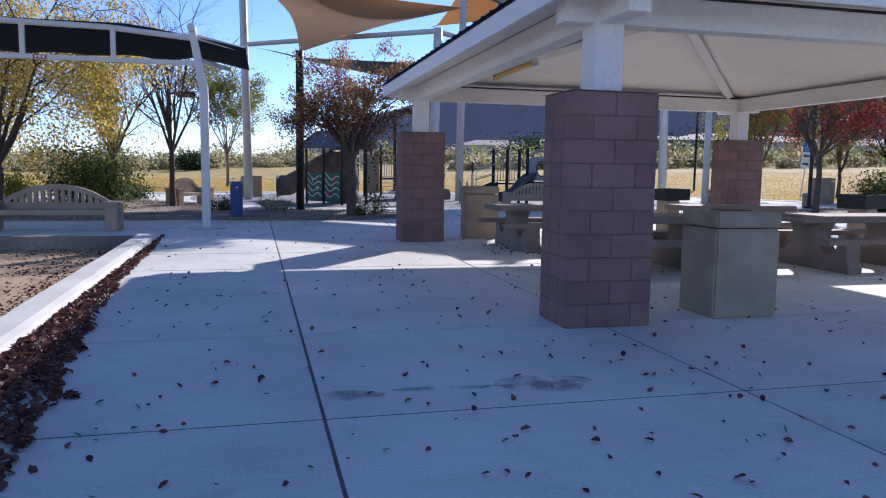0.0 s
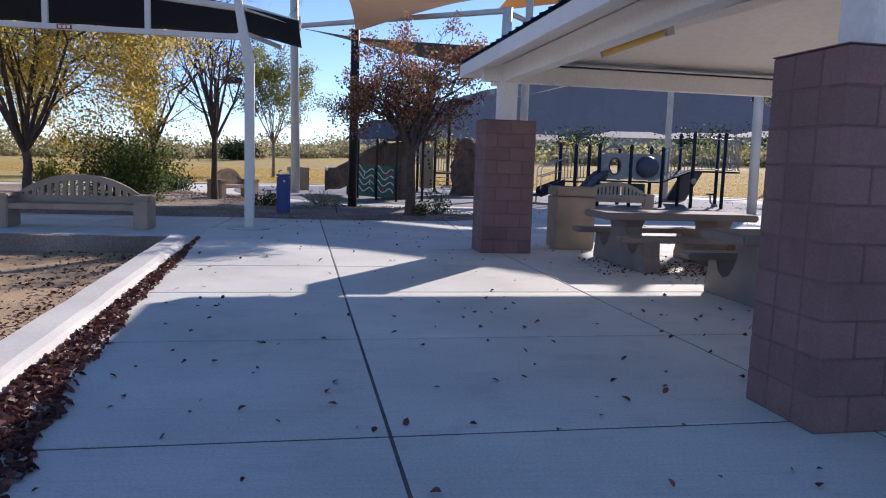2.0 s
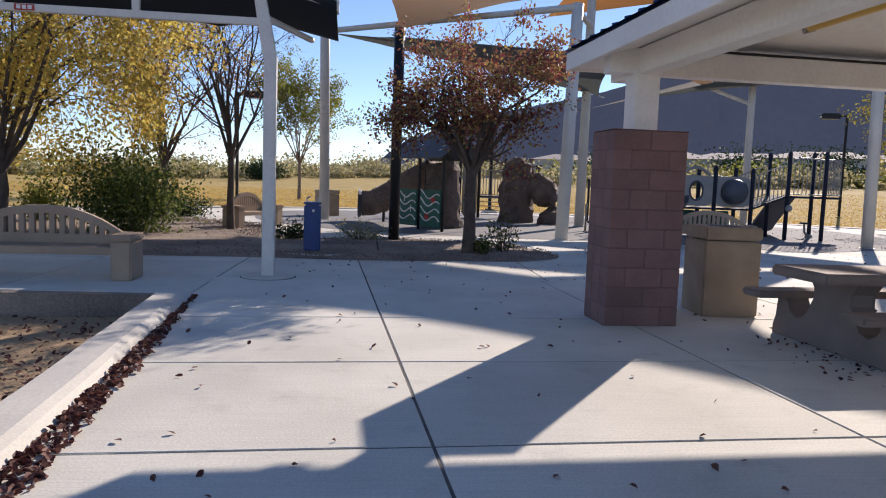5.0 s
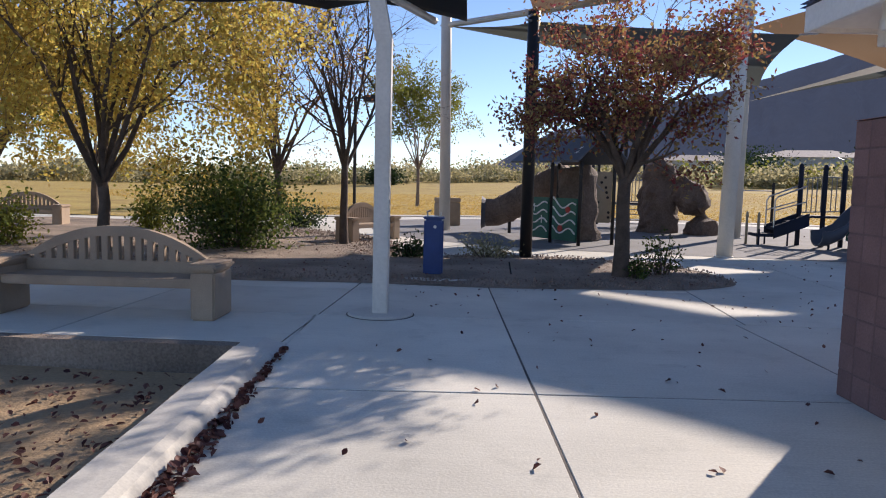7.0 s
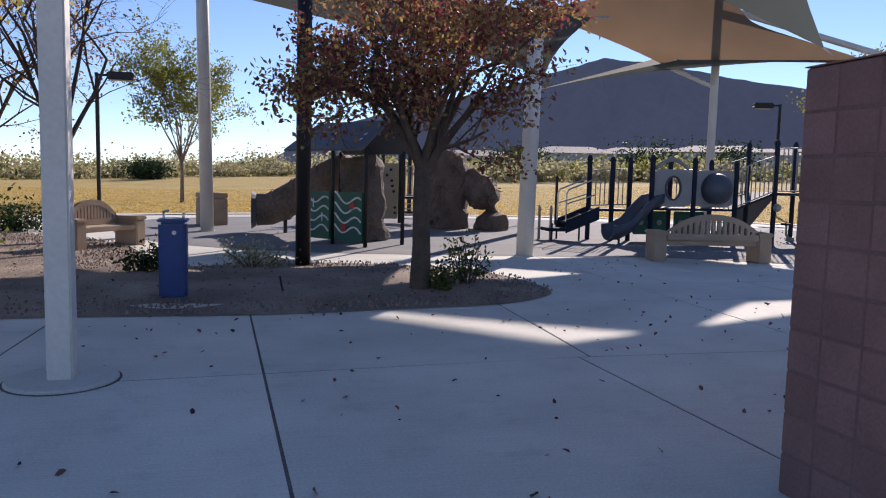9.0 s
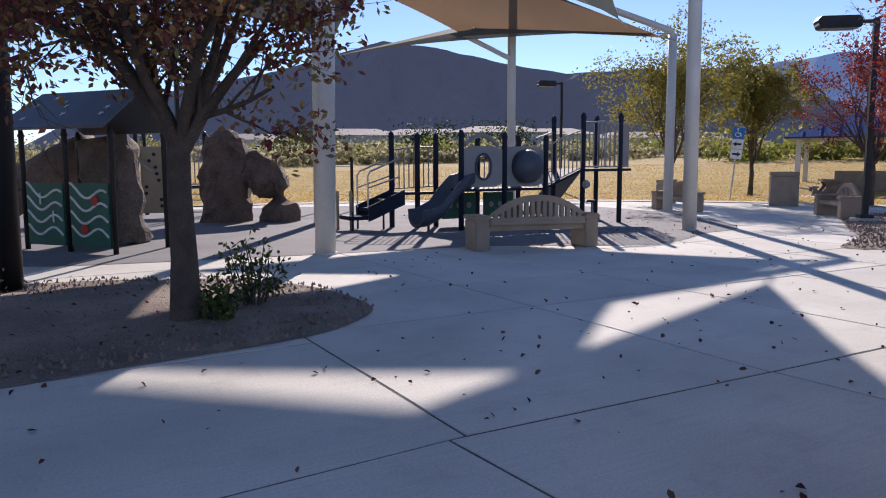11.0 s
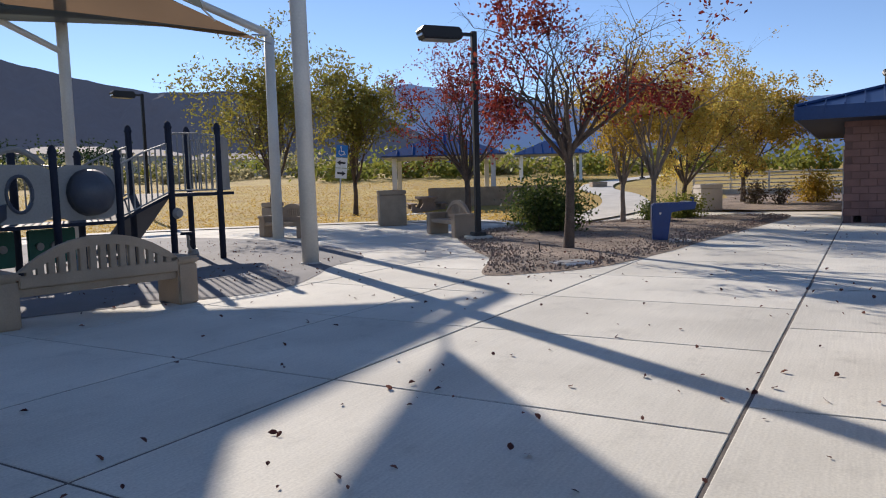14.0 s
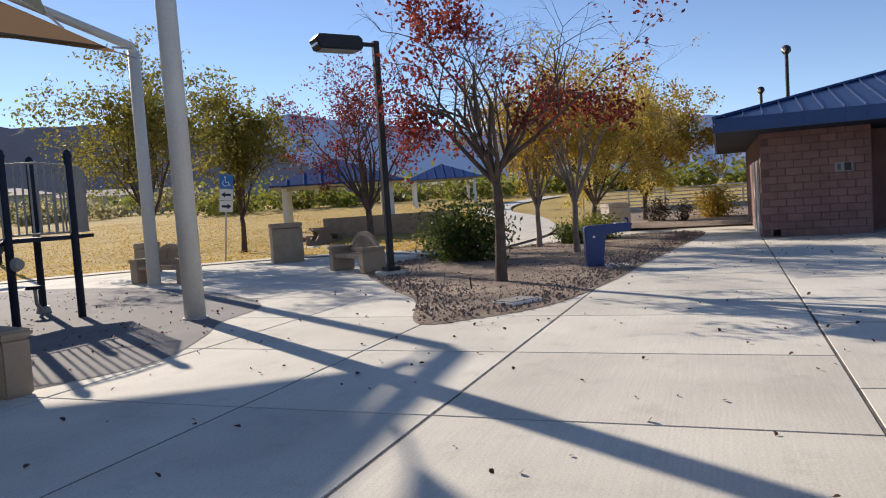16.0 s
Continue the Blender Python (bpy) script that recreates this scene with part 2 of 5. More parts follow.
def prism(bm, poly, axis, a, b, bev=0.0):
    """Extrudes a 2D outline between a and b along the axis 'x', 'y' or 'z'."""
    t = bmesh.new()
    f = {"x": lambda p, w: (w, p[0], p[1]), "y": lambda p, w: (p[0], w, p[1]), "z": lambda p, w: (p[0], p[1], w)}[axis]
    lo, hi = [t.verts.new(f(p, a)) for p in poly], [t.verts.new(f(p, b)) for p in poly]
    t.faces.new(lo), t.faces.new(hi[::-1])
    for k in range(len(poly)):
        j = (k + 1) % len(poly)
        t.faces.new((lo[k], lo[j], hi[j], hi[k]))
    if bev:
        rim = [e for e in t.edges if all(v in lo for v in e.verts) or all(v in hi for v in e.verts)]
        bmesh.ops.bevel(t, geom=rim, offset=bev, segments=2, affect="EDGES")
    return merge(bm, t)


def spline(pts, n=8, closed=True):
    """Smooth closed outline through a few corner points."""
    out, k = [], len(pts)
    for i in range(k if closed else k - 1):
        p = [Vector((*(pts[(i + j) % k] if closed else pts[max(0, min(k - 1, i + j))]), 0)) for j in (-1, 0, 1, 2)]
        for s in range(n):
            t = s / n
            q = 0.5 * (2 * p[1] + (p[2] - p[0]) * t + (2 * p[0] - 5 * p[1] + 4 * p[2] - p[3]) * t * t + (3 * p[1] - p[0] - 3 * p[2] + p[3]) * t ** 3)
            out.append((q.x, q.y))
    return out


def rise(x, y):
    """Height of the lawn."""
    return 0.032 * max(0.0, x + 0.6 * y - 47)


def inside(x, y, poly):
    c = False
    for i in range(len(poly)):
        (x1, y1), (x2, y2) = poly[i - 1], poly[i]
        if (y1 > y) != (y2 > y) and x < (x2 - x1) * (y - y1) / (y2 - y1) + x1:
            c = not c
    return c


# ---- ground ----
def ground():
    xs = sorted({*range(-60, 121, 3), *range(-2400, -60, 180), *range(121, 2500, 180)})
    ys = sorted({*range(-60, 151, 3), *range(-2400, -60, 180), *range(151, 2600, 180)})
    verts, faces = [], []
    for y in ys:
        for x in xs:
            hole = -18 < x < 31 and -34 < y < 37
            far = max(0.0, math.hypot(x, y) - 110)
            z = -0.5 if hole else -0.03 + min(rise(x, y), 3.2) + 0.05 * noise.noise((x / 9, y / 9, 0)) - 0.004 * min(far, 300) * (x < -20)
            verts.append((x, y, z))
    w = len(xs)
    for j in range(len(ys) - 1):
        for i in range(w - 1):
            faces.append((j * w + i, j * w + i + 1, (j + 1) * w + i + 1, (j + 1) * w + i))
    tagged(raw("ground", verts, faces, "grass", smooth=True), "dry yellow winter lawn, mown short", "lawn", kind="structure")


ISLAND = spline([(-9, 18.75), (-4, 18.75), (-2.0, 18.9), (0.1, 18.85), (1.6, 19.05), (2.8, 19.25), (3.5, 19.65), (3.93, 20.3), (3.85, 21.6), (3.2, 22.8), (1.6, 23.6), (0.2, 23.7), (-1.2, 23.2), (-2.0, 24.2), (-2.3, 25.6), (-4, 28.5), (-9, 31), (-16, 31), (-16, 18.75)], 6)
PLANTER = spline([(13.15, 21.0), (13.55, 20.3), (14.4, 19.7), (15.5, 19.4), (17.7, 19.08), (20.2, 18.86), (25, 18.3), (29, 17.9), (30.5, 18.6), (29.5, 21), (26, 23.5), (23.4, 25.2), (21.0, 25.6), (19.0, 24.6), (17.4, 23.5), (16.4, 22.8), (15.2, 21.9)], 6)
RUBBER = spline([(4.0, 24.9), (6.5, 24.6), (8.2, 24.3), (9.8, 23.4), (10.9, 23.05), (12.2, 23.5), (13.4, 24.1), (14.9, 24.5), (16.4, 26.3), (17.6, 29), (17.8, 34), (12, 38), (2, 39), (-3.6, 36), (-3.8, 31), (-2.2, 27.6), (0.6, 25.6)], 6)
ground()


def sheet(name, poly, material, z, mound=0.0, step=0.35, **tags):
    """A flat bed with an outline, domed towards its middle."""
    bm = bmesh.new()
    bm.faces.new([bm.verts.new((x, y, z)) for x, y in poly])
    bmesh.ops.triangulate(bm, faces=bm.faces[:])
    if mound:
        bmesh.ops.subdivide_edges(bm, edges=[e for e in bm.edges if not e.is_boundary], cuts=3, use_grid_fill=True)
        edge = [Vector((x, y)) for x, y in poly]
        for v in bm.verts:
            d = min((Vector((v.co.x, v.co.y)) - e).length for e in edge)
            v.co.z += mound * min(1, d / 1.2) + 0.02 * noise.noise(v.co * 1.7) * min(1, d)
    return tagged(part(name, bm, material), kind="structure", **tags)


bm = bmesh.new()
for x0, x1, y0, y1 in ((-24, 33, 14.9, 41), (-1.0, 33, -36, 14.9)):
    box(bm, x0, x1, y0, y1, -0.6, -0.006)
tagged(part("pavement_base", bm, "joint"), "dark dirt-filled joints under the concrete slabs", "joint", kind="structure")
sheet("planting_bed_1", ISLAND, "gravel", 0.005, 0.05, label="brown decomposed granite planting bed with fallen leaves", category="planting bed")
sheet("planting_bed_2", PLANTER, "gravel", 0.005, 0.05, label="pinkish gravel planting bed beside the walkway", category="planting bed")
sheet("play_surface", RUBBER, "rubber", 0.006, 0, label="grey poured rubber play surface", category="play surface")

sheet("lawn_apron", [(-24, 33), (-12, 33.4), (-4, 39.4), (3, 41.4), (12, 40.9), (18, 38.9), (22.3, 35.8), (25.4, 32.2), (27.0, 28), (25.6, 26.2), (30, 25.8), (36, 26.4), (36, 46), (-24, 46)], "grass", 0.022, label="dry yellow lawn up to the mow strip", category="lawn")

# sunken sand area and the rounded kerb beside it
verts, faces = [], []
for j in range(100):
    for i in range(60):
        x, y = -1.2 - i * 0.4 - 0.0785 * (10.6 - j * 0.45), 14.9 - j * 0.45
        verts.append((x, y, -0.27 + 0.05 * noise.noise((x * 0.8, y * 0.8, 3)) + 0.02 * noise.noise((x * 3, y * 3, 9))))
for j in range(99):
    for i in range(59):
        faces.append((j * 60 + i, j * 60 + i + 1, (j + 1) * 60 + i + 1, (j + 1) * 60 + i))
tagged(raw("sand", verts, faces, "sand", smooth=True), "tan sand of a sunken play area with footprints", "sand", kind="structure")
bm = bmesh.new()
for a, b, prof in ((-34, 14.35, [(-0.37, -0.4), (-0.37, 0.055), (-0.34, 0.09), (-0.11, 0.085), (-0.05, 0.06), (0, 0.004), (0, -0.4)]), (14.35, 14.85, [(-0.37, -0.4), (-0.37, 0.05), (-0.2, 0.06), (0, 0.003), (0, -0.4)])):
    step = 0.6
    n = max(1, int((b - a) / step))
    for k in range(n):
        prism(bm, prof, "y", a + (b - a) * k / n, a + (b - a) * (k + 1) / n)
bmesh.ops.remove_doubles(bm, verts=bm.verts, dist=0.0005)
for v in bm.verts:
    v.co.x += -1.0 - 0.0785 * (v.co.y - 4.3) + 0.012 * noise.noise((v.co.y * 1.3, 0, 0))
    v.co.z += 0.008 * noise.noise((v.co.y * 1.7, 5, v.co.x)) if v.co.z > 0.03 else 0
tagged(part("kerb", bm, "kerb"), "pale concrete kerb with rounded edge along the sand", "kerb", kind="structure")
# Gravel colour darkens this wall for the earth and shade on its face.
tagged(part("pit_wall", boxm(-24, -1.9, 14.72, 14.9, -0.5, -0.006), "gravel"), "concrete retaining edge of the sand area, darkened for earth and shade", "retaining edge", kind="structure")


# ---- pavilion ----
ROT = 3.8


PAVM = pose(3.17, 5.87, 0, 0, 0, ROT)
COLS = ((0, 0), (0, 7.5), (6.85, 7.5), (6.85, 0))


def block_column(u, v):
    e = empty("block_column", label="square column of mauve split-face concrete blocks", category="column", group="pavilion columns")
    e.matrix_world = PAVM @ pose(u, v, 0)
    part("core", boxm(0.008, 0.80, 0.008, 0.602, 0, 2.022), "mortar", e)
    return e


cols = [block_column(u, v) for u, v in COLS]
pav = empty("picnic_pavilion", label="white hip-roofed picnic pavilion with blue metal roof", category="pavilion")
pav.matrix_world = PAVM
U0, U1, V0, V1, ZE, SL = -0.14, 7.80, -0.50, 8.62, 2.76, 0.27
bm = bmesh.new()
for u, v in COLS:
    part("post", boxm(u + 0.27, u + 0.54, v + 0.17, v + 0.44, 2.02, 2.68, 0.008), "white", pav)
for u in (0.30, 7.15):
    part("beam", boxm(u, u + 0.2, -0.35, 8.45, 2.62, 2.88, 0.006), "white", pav)
for v in (0.2, 7.7):
    part("beam", boxm(0.0, 7.65, v, v + 0.2, 2.622, 2.882, 0.006), "white", pav)
    part("beam_cap", boxm(0.5, 7.15, v - 0.02, v + 0.22, 2.883, 2.905, 0.003), "black", pav, "dark trim strip on the beam")
uc, vc = (U0 + U1) / 2, (V0 + V1) / 2
half = min(uc - U0, vc - V0)
za = ZE + SL * half
ridge = [(uc, V0 + half), (uc, V1 - half)]


def hip(z, grow, thick):
    b = bmesh.new()
    for dz in (0, thick):
        c = [b.verts.new((U0 - grow, V0 - grow, z + dz)), b.verts.new((U1 + grow, V0 - grow, z + dz)), b.verts.new((U1 + grow, V1 + grow, z + dz)), b.verts.new((U0 - grow, V1 + grow, z + dz))]
        r = [b.verts.new((uc, V0 + half, z + dz + SL * (half + grow))), b.verts.new((uc, V1 - half, z + dz + SL * (half + grow)))]
        for f in ((c[0], c[1], r[0]), (c[1], c[2], r[1], r[0]), (c[2], c[3], r[1]), (c[3], c[0], r[0], r[1])):
            b.faces.new(f)
    return b


part("soffit", hip(ZE + 0.02, -0.03, 0.05), "soffit", pav, "smooth pale underside of the roof")
part("roof", hip(ZE + 0.19, 0.06, 0.03), "blueroof", pav, "blue standing-seam metal")
for a, b in (((U0, V0), (U1, V0)), ((U1, V0), (U1, V1)), ((U1, V1), (U0, V1)), ((U0, V1), (U0, V0))):
    x0, x1, y0, y1 = min(a[0], b[0]), max(a[0], b[0]), min(a[1], b[1]), max(a[1], b[1])
    if y0 == y1:
        part("fascia", boxm(x0 - 0.04, x1 + 0.04, y0 - 0.04, y0 + 0.0, ZE - 0.01, ZE + 0.185, 0.004), "white", pav)
    else:
        part("fascia", boxm(x0 - 0.04, x0 + 0.0, y0 + 0.002, y1 - 0.002, ZE - 0.012, ZE + 0.183, 0.004), "white", pav)
for s in range(30):
    k = U0 + 0.15 + s * (U1 - U0 - 0.3) / 29
    d = min(k - U0, U1 - k)
    for near in (True, False):
        v0, v1 = (V0 - 0.04, V0 + d) if near else (V1 + 0.04, V1 - d)
        part("seam", tubem([(k, v0, ZE + 0.235), (k, v1, ZE + 0.235 + SL * abs(v1 - v0))], 0.018, 5), "blueroof", pav)
for s in range(30):
    k = V0 + 0.15 + s * (V1 - V0 - 0.3) / 29
    d = min(k - V0, V1 - k, half)
    for near in (True, False):
        u0, u1 = (U0 - 0.04, U0 + d) if near else (U1 + 0.04, U1 - d)
        part("seam", tubem([(u0, k, ZE + 0.235), (u1, k, ZE + 0.235 + SL * abs(u1 - u0))], 0.018, 5), "blueroof", pav)
for (a, b), r in zip(((U0, V0), (U1, V0), (U1, V1), (U0, V1)), (ridge[0], ridge[0], ridge[1], ridge[1])):
    p, q = Vector((a, b, ZE - 0.06)), Vector((*r, za - 0.06))
    p = p.lerp(q, 0.12)
    b2 = bmesh.new()
    tube(b2, [p, q], 0.09, 4)
    part("hip_beam", b2, "white", pav)
lt = empty("strip_light", label="long fluorescent strip light with a warm lit tube", category="strip light")
lt.matrix_world = PAVM @ pose(1.5, 5.75, 2.97, 0, -15, 0)
part("tray", boxm(-0.07, 0.07, -0.95, 0.95, 0.05, 0.09, 0.006), "white", lt)
part("tube", tubem([(0, -0.93, 0), (0, 0.93, 0)], 0.045, 14), "tubeglow", lt, "amber plastic cover")
for v in (-0.94, 0.94):
    part("end_cap", boxm(-0.05, 0.05, v - 0.03, v + 0.03, -0.05, 0.07, 0.006), "steel", lt)


# ---- sand canopy ----
def canopy():
    e = empty("shade_canopy", -1.22, 16.5, 0, 2, label="white steel canopy frame with dark fabric roof", category="canopy")
    for x in (0.0, -9.2):
        part("footing", tubem([(x, 0, -0.05), (x, 0, 0.016), (x, 0, 0.026)], [0.37, 0.37, 0.355], 32), "kerb", e, "round concrete footing")
        part("footing_joint", tubem([(x, 0, -0.02), (x, 0, 0.004)], 0.388, 32), "joint", e, "dark joint round the footing")
        part("post", boxm(x - 0.085, x + 0.085, -0.085, 0.085, 0.0, 3.05, 0.012), "pole", e)
        b = bmesh.new()
        lean = -0.22 if x == 0 else 0.22
        prism(b, [(x - 0.10, 3.03), (x + 0.09, 3.03), (x + lean + 0.07, 4.24), (x + lean - 0.07, 4.24)], "y", -0.09, 0.09, 0.006)
        part("raking_post", b, "pole", e)
        part("cap", tubem([(x + lean, -0.16, 4.24), (x + lean, 0.16, 4.24)], 0.085, 12), "pole", e)
    part("lower_rail", boxm(-9.1, -0.12, -0.04, 0.04, 3.47, 3.57, 0.008), "pole", e)
    part("upper_rail", tubem([(-0.25, 0, 4.04), (-1.9, 0, 4.18), (-4.6, 0, 4.22), (-7.3, 0, 4.18), (-8.95, 0, 4.04)], 0.06, 8), "pole", e)
    for x in (-1.78, -3.5, -5.2, -6.9, -8.3):
        part("strut", boxm(x - 0.05, x + 0.05, -0.035, 0.035, 3.57, 4.17, 0.006), "pole", e)
    part("arm", tubem([(-0.15, 0.05, 4.08), (0.9, 0.3, 3.88)], 0.06, 8), "pole", e)
    part("arm_plate", boxm(0.88, 0.91, 0.18, 0.42, 3.77, 4.0, 0.004), "pole", e)
    part("corner_arm", tubem([(-0.12, 0.1, 3.62), (0.45, 1.7, 3.62)], 0.05, 8), "pole", e)
    verts, faces, n = [], [], 24
    for i in range(n + 1):
        for j in range(9):
            s, t = i / n, j / 8
            x = -0.02 + 0.9 * (1 - s * 2) * max(0, 1 - 6 * min(s, 1 - s)) - 9.2 * s
            ridge_z = 4.28 - 0.40 * max(0, 1 - 6 * min(s, 1 - s)) ** 1.3
            verts.append((x, 0.02 + 1.75 * t, ridge_z - 0.42 * t * (1 if 0.1 < s < 0.9 else 0.55) - 0.04 * math.sin(3.14 * t) + 0.02 * math.sin(s * 40) * t))
    for i in range(n):
        for j in range(8):
            faces.append((i * 9 + j, i * 9 + j + 1, (i + 1) * 9 + j + 1, (i + 1) * 9 + j))
    f = raw("fabric_roof", verts, faces, "fabric", e, True)
    sol = f.modifiers.new("thick", "SOLIDIFY")
    sol.thickness = 0.012
    pl = part("notice_plate", boxm(-3.3, -3.05, -0.052, -0.042, 3.48, 3.56), "red", e, "small red plate with unreadable lines")
    for k in range(3):
        part("text_bar", boxm(-3.27 + k * 0.07, -3.22 + k * 0.07, -0.056, -0.0525, 3.495, 3.545), "sign_white", pl)


canopy()


# ---- shade sails ----
def pole_thing(x, y, top, r0, r1, material="pole", label="", cat="pole", name="sail_post", base=0.0, group=""):
    e = empty(name, x, y, 0, label=label, category=cat, group=group)
    t = Vector(top) - Vector((x, y, 0))
    part("shaft", tubem([(0, 0, -0.02), t * 0.5, t], [r0, (r0 + r1) / 2, r1], 20), material, e, smooth=True)
    part("collar", tubem([(0, 0, 0), (0, 0, 0.03)], r0 + 0.03, 20), material, e)
    if base:
        part("base_plate", boxm(-base, base, -base, base, 0.0, 0.03, 0.005), material, e)
    return e


SAIL = "tall cream-painted steel post holding the shade sails"
pole_thing(5.12, 24.8, (5.30, 24.95, 6.1), 0.17, 0.15, label=SAIL, group="sail posts")
pa = pole_thing(7.35, 31.1, (7.45, 31.25, 9.4), 0.17, 0.14, label=SAIL, group="sail posts")
part("arm", tubem([(0.05, 0, 6.9), (-2.1, -6.1, 6.0)], 0.09, 10), "pole", pa)
pole_thing(13.65, 24.8, (13.45, 24.7, 8.2), 0.155, 0.14, label=SAIL, group="sail posts")
pb = pole_thing(-1.5, 31.0, (-1.65, 31.1, 9.6), 0.17, 0.15, label=SAIL, group="sail posts")
part("arm", tubem([(0, 0, 6.25), (6.75, -6.1, 6.0)], 0.09, 10), "pole", pb)
pd = pole_thing(13.73, 31.83, (13.73, 31.83, 8.75), 0.13, 0.12, label=SAIL, group="sail posts")
part("arm", tubem([(0, 0, 4.6), (-2.1, -0.4, 5.15)], 0.07, 10), "pole", pd)
ep = pole_thing(18.19, 29.72, (18.19, 29.72, 5.38), 0.15, 0.13, label="cream steel post with a raking arm towards the sails", group="sail posts")
part("arm", tubem([(0, 0, 5.34), (-0.12, -0.06, 5.46), (-4.4, 2.05, 7.05)], 0.10, 12), "pole", ep)
tagged(pole_thing(0.69, 23.2, (0.70, 23.2, 4.9), 0.125, 0.12, "black", "dark bronze steel post with base plate in the planting bed", base=0.26), group="sail posts")


def sail(corners, material, sag, label, pulls=(0.16, 0.16, 0.16), n=16):
    """A tensioned cloth between three or four corners with scalloped edges and a saddle sag."""
    e = empty("shade_sail", *corners[0], label=label, category="shade sail", group="shade sails")
    o = Vector(corners[0])
    c = [Vector(p) - o for p in corners]
    if len(c) == 3:
        c.append(c[2])
    verts, faces = [], []
    mid = sum(c, Vector()) / 4
    for i in range(n + 1):
        for j in range(n + 1):
            s, t = i / n, j / n
            p = (c[0] * (1 - s) + c[1] * s) * (1 - t) + (c[3] * (1 - s) + c[2] * s) * t
            pull = pulls[0] * 4 * s * (1 - s) * (1 - t) ** 3 + 4 * t * (1 - t) * (pulls[1] * s ** 3 + pulls[2] * (1 - s) ** 3)
            if len(corners) == 4:
                pull += pulls[-1] * 4 * s * (1 - s) * t ** 3
            p = p.lerp(mid, pull)
            p.z -= sag * 16 * s * (1 - s) * t * (1 - t)
            verts.append(p)
    for i in range(n):
        for j in range(n):
            faces.append((i * (n + 1) + j, i * (n + 1) + j + 1, (i + 1) * (n + 1) + j + 1, (i + 1) * (n + 1) + j))
    f = raw("cloth", verts, faces, material, e, True)
    for k in range(len(corners)):
        out = (c[k] - mid).normalized()
        part("shackle", tubem([c[k] - out * 0.05, c[k] + out * 0.35], 0.022, 6), "steel", e)
    return e


sail([(17.6, 29.5, 5.2), (13.73, 31.83, 8.15), (7.45, 31.2, 6.3), (11.6, 31.4, 5.15)], "sail_brown", 0.12, "brown shade sail stretched above the play structure", (0.47, -0.03, 0.05, 0.05))
sail([(0.70, 23.2, 4.7), (7.0, 26.2, 5.1), (7.9, 31.4, 4.6), (-1.5, 31.0, 6.2)], "sail_teal", 0.25, "slate shade sail low above the planting bed", (0.05, 0.05, 0.10, 0.05))
sail([(15.05, 28.7, 5.36), (13.45, 24.7, 8.1), (7.45, 31.25, 9.0)], "sail_teal", 0.2, "slate shade sail rising steeply from the arm", (0.30, 0.33, 0.02))
sail([(0.70, 23.2, 4.85), (-1.6, 31.05, 8.9), (7.45, 31.25, 8.2)], "sail_tan", 0.3, "terracotta shade sail glowing in the backlight")
sail([(7.45, 31.2, 4.1), (11.9, 30.9, 5.2), (17.4, 29.5, 5.3), (16.5, 37.5, 7.0)], "sail_teal", 0.12, "olive shade sail behind the play structure", (-0.03, -0.07, 0.06, 0.10))
sail([(13.73, 31.83, 8.6), (7.45, 31.25, 9.3), (7.5, 38.5, 8.8)], "sail_tan", 0.2, "terracotta shade sail above the far posts", (0.08, 0.08, 0.04))


# ---- benches ----
def bench(x, y, rz, length=2.05, label="tan precast concrete bench with arched slotted back"):
    """Bench facing local -y; back at y = 0.5."""
    e = empty("bench", x, y, 0, rz, label=label, category="bench", group="park benches")
    h = length / 2
    part("seat", boxm(-h + 0.02, h - 0.02, -0.02, 0.44, 0.33, 0.43, 0.015), "tanbench", e)
    for s in (-1, 1):
        b = boxm(s * h - 0.13, s * h + 0.13, -0.06, 0.50, 0, 0.52, 0.02)
        box(b, s * h - 0.155, s * h + 0.155, -0.09, 0.53, 0.52, 0.60, 0.025)
        part("arm_block", b, "tanbench", e)
    part("lower_back", boxm(-h + 0.13, h - 0.13, 0.42, 0.51, 0.43, 0.56, 0.012), "tanbench", e)
    arch = []
    k = 16
    for i in range(k + 1):
        u = -1 + 2 * i / k
        arch.append((u * (h - 0.13), 0.60 + 0.34 * (1 - abs(u) ** 2.2)))
    inner = [(xx, max(0.60, zz - 0.11)) for xx, zz in arch]
    b = bmesh.new()
    for i in range(k):
        prism(b, [inner[i], inner[i + 1], arch[i + 1], arch[i]], "y", 0.425, 0.505)
    bmesh.ops.remove_doubles(b, verts=b.verts, dist=0.001)
    part("top_rail", b, "tanbench", e)
    n = 15
    for i in range(n):
        u = -1 + 2 * (i + 1) / (n + 1)
        zt = 0.50 + 0.34 * (1 - abs(u) ** 2.2)
        xx = u * (h - 0.13)
        if zt > 0.545:
            part("slat", boxm(xx - 0.036, xx + 0.036, 0.43, 0.50, 0.555, zt + 0.02, 0.006), "tanbench", e)
    return e


bench(-4.13, 15.75, 2, 2.3)
bench(8.62, 24.0, 168, 2.05)
bench(-2.9, 26.3, 60, 1.6)
bench(-13.2, 27.9, 8, 2.0)
bench(18.75, 30.1, 262, 1.6)
bench(20.15, 25.7, 232, 1.75)


# ---- bins, tables ----
def bin_box(x, y, rz, w, d, h, material="tanbin", label="tan exposed-aggregate concrete litter bin"):
    e = empty("litter_bin", x, y, 0, rz, label=label, category="litter bin", group="litter bins")
    part("body", boxm(-w / 2, w / 2, -d / 2, d / 2, 0.0, h - 0.16, 0.02), material, e)
    b = boxm(-w / 2 - 0.006, w / 2 + 0.006, -d / 2 - 0.006, d / 2 + 0.006, h - 0.148, h, 0.02)
    part("lid", b, material, e)
    part("opening", tubem([(0, 0, h - 0.005), (0, 0, h + 0.004)], w * 0.28, 24), "dark", e, "dark round opening")
    return e


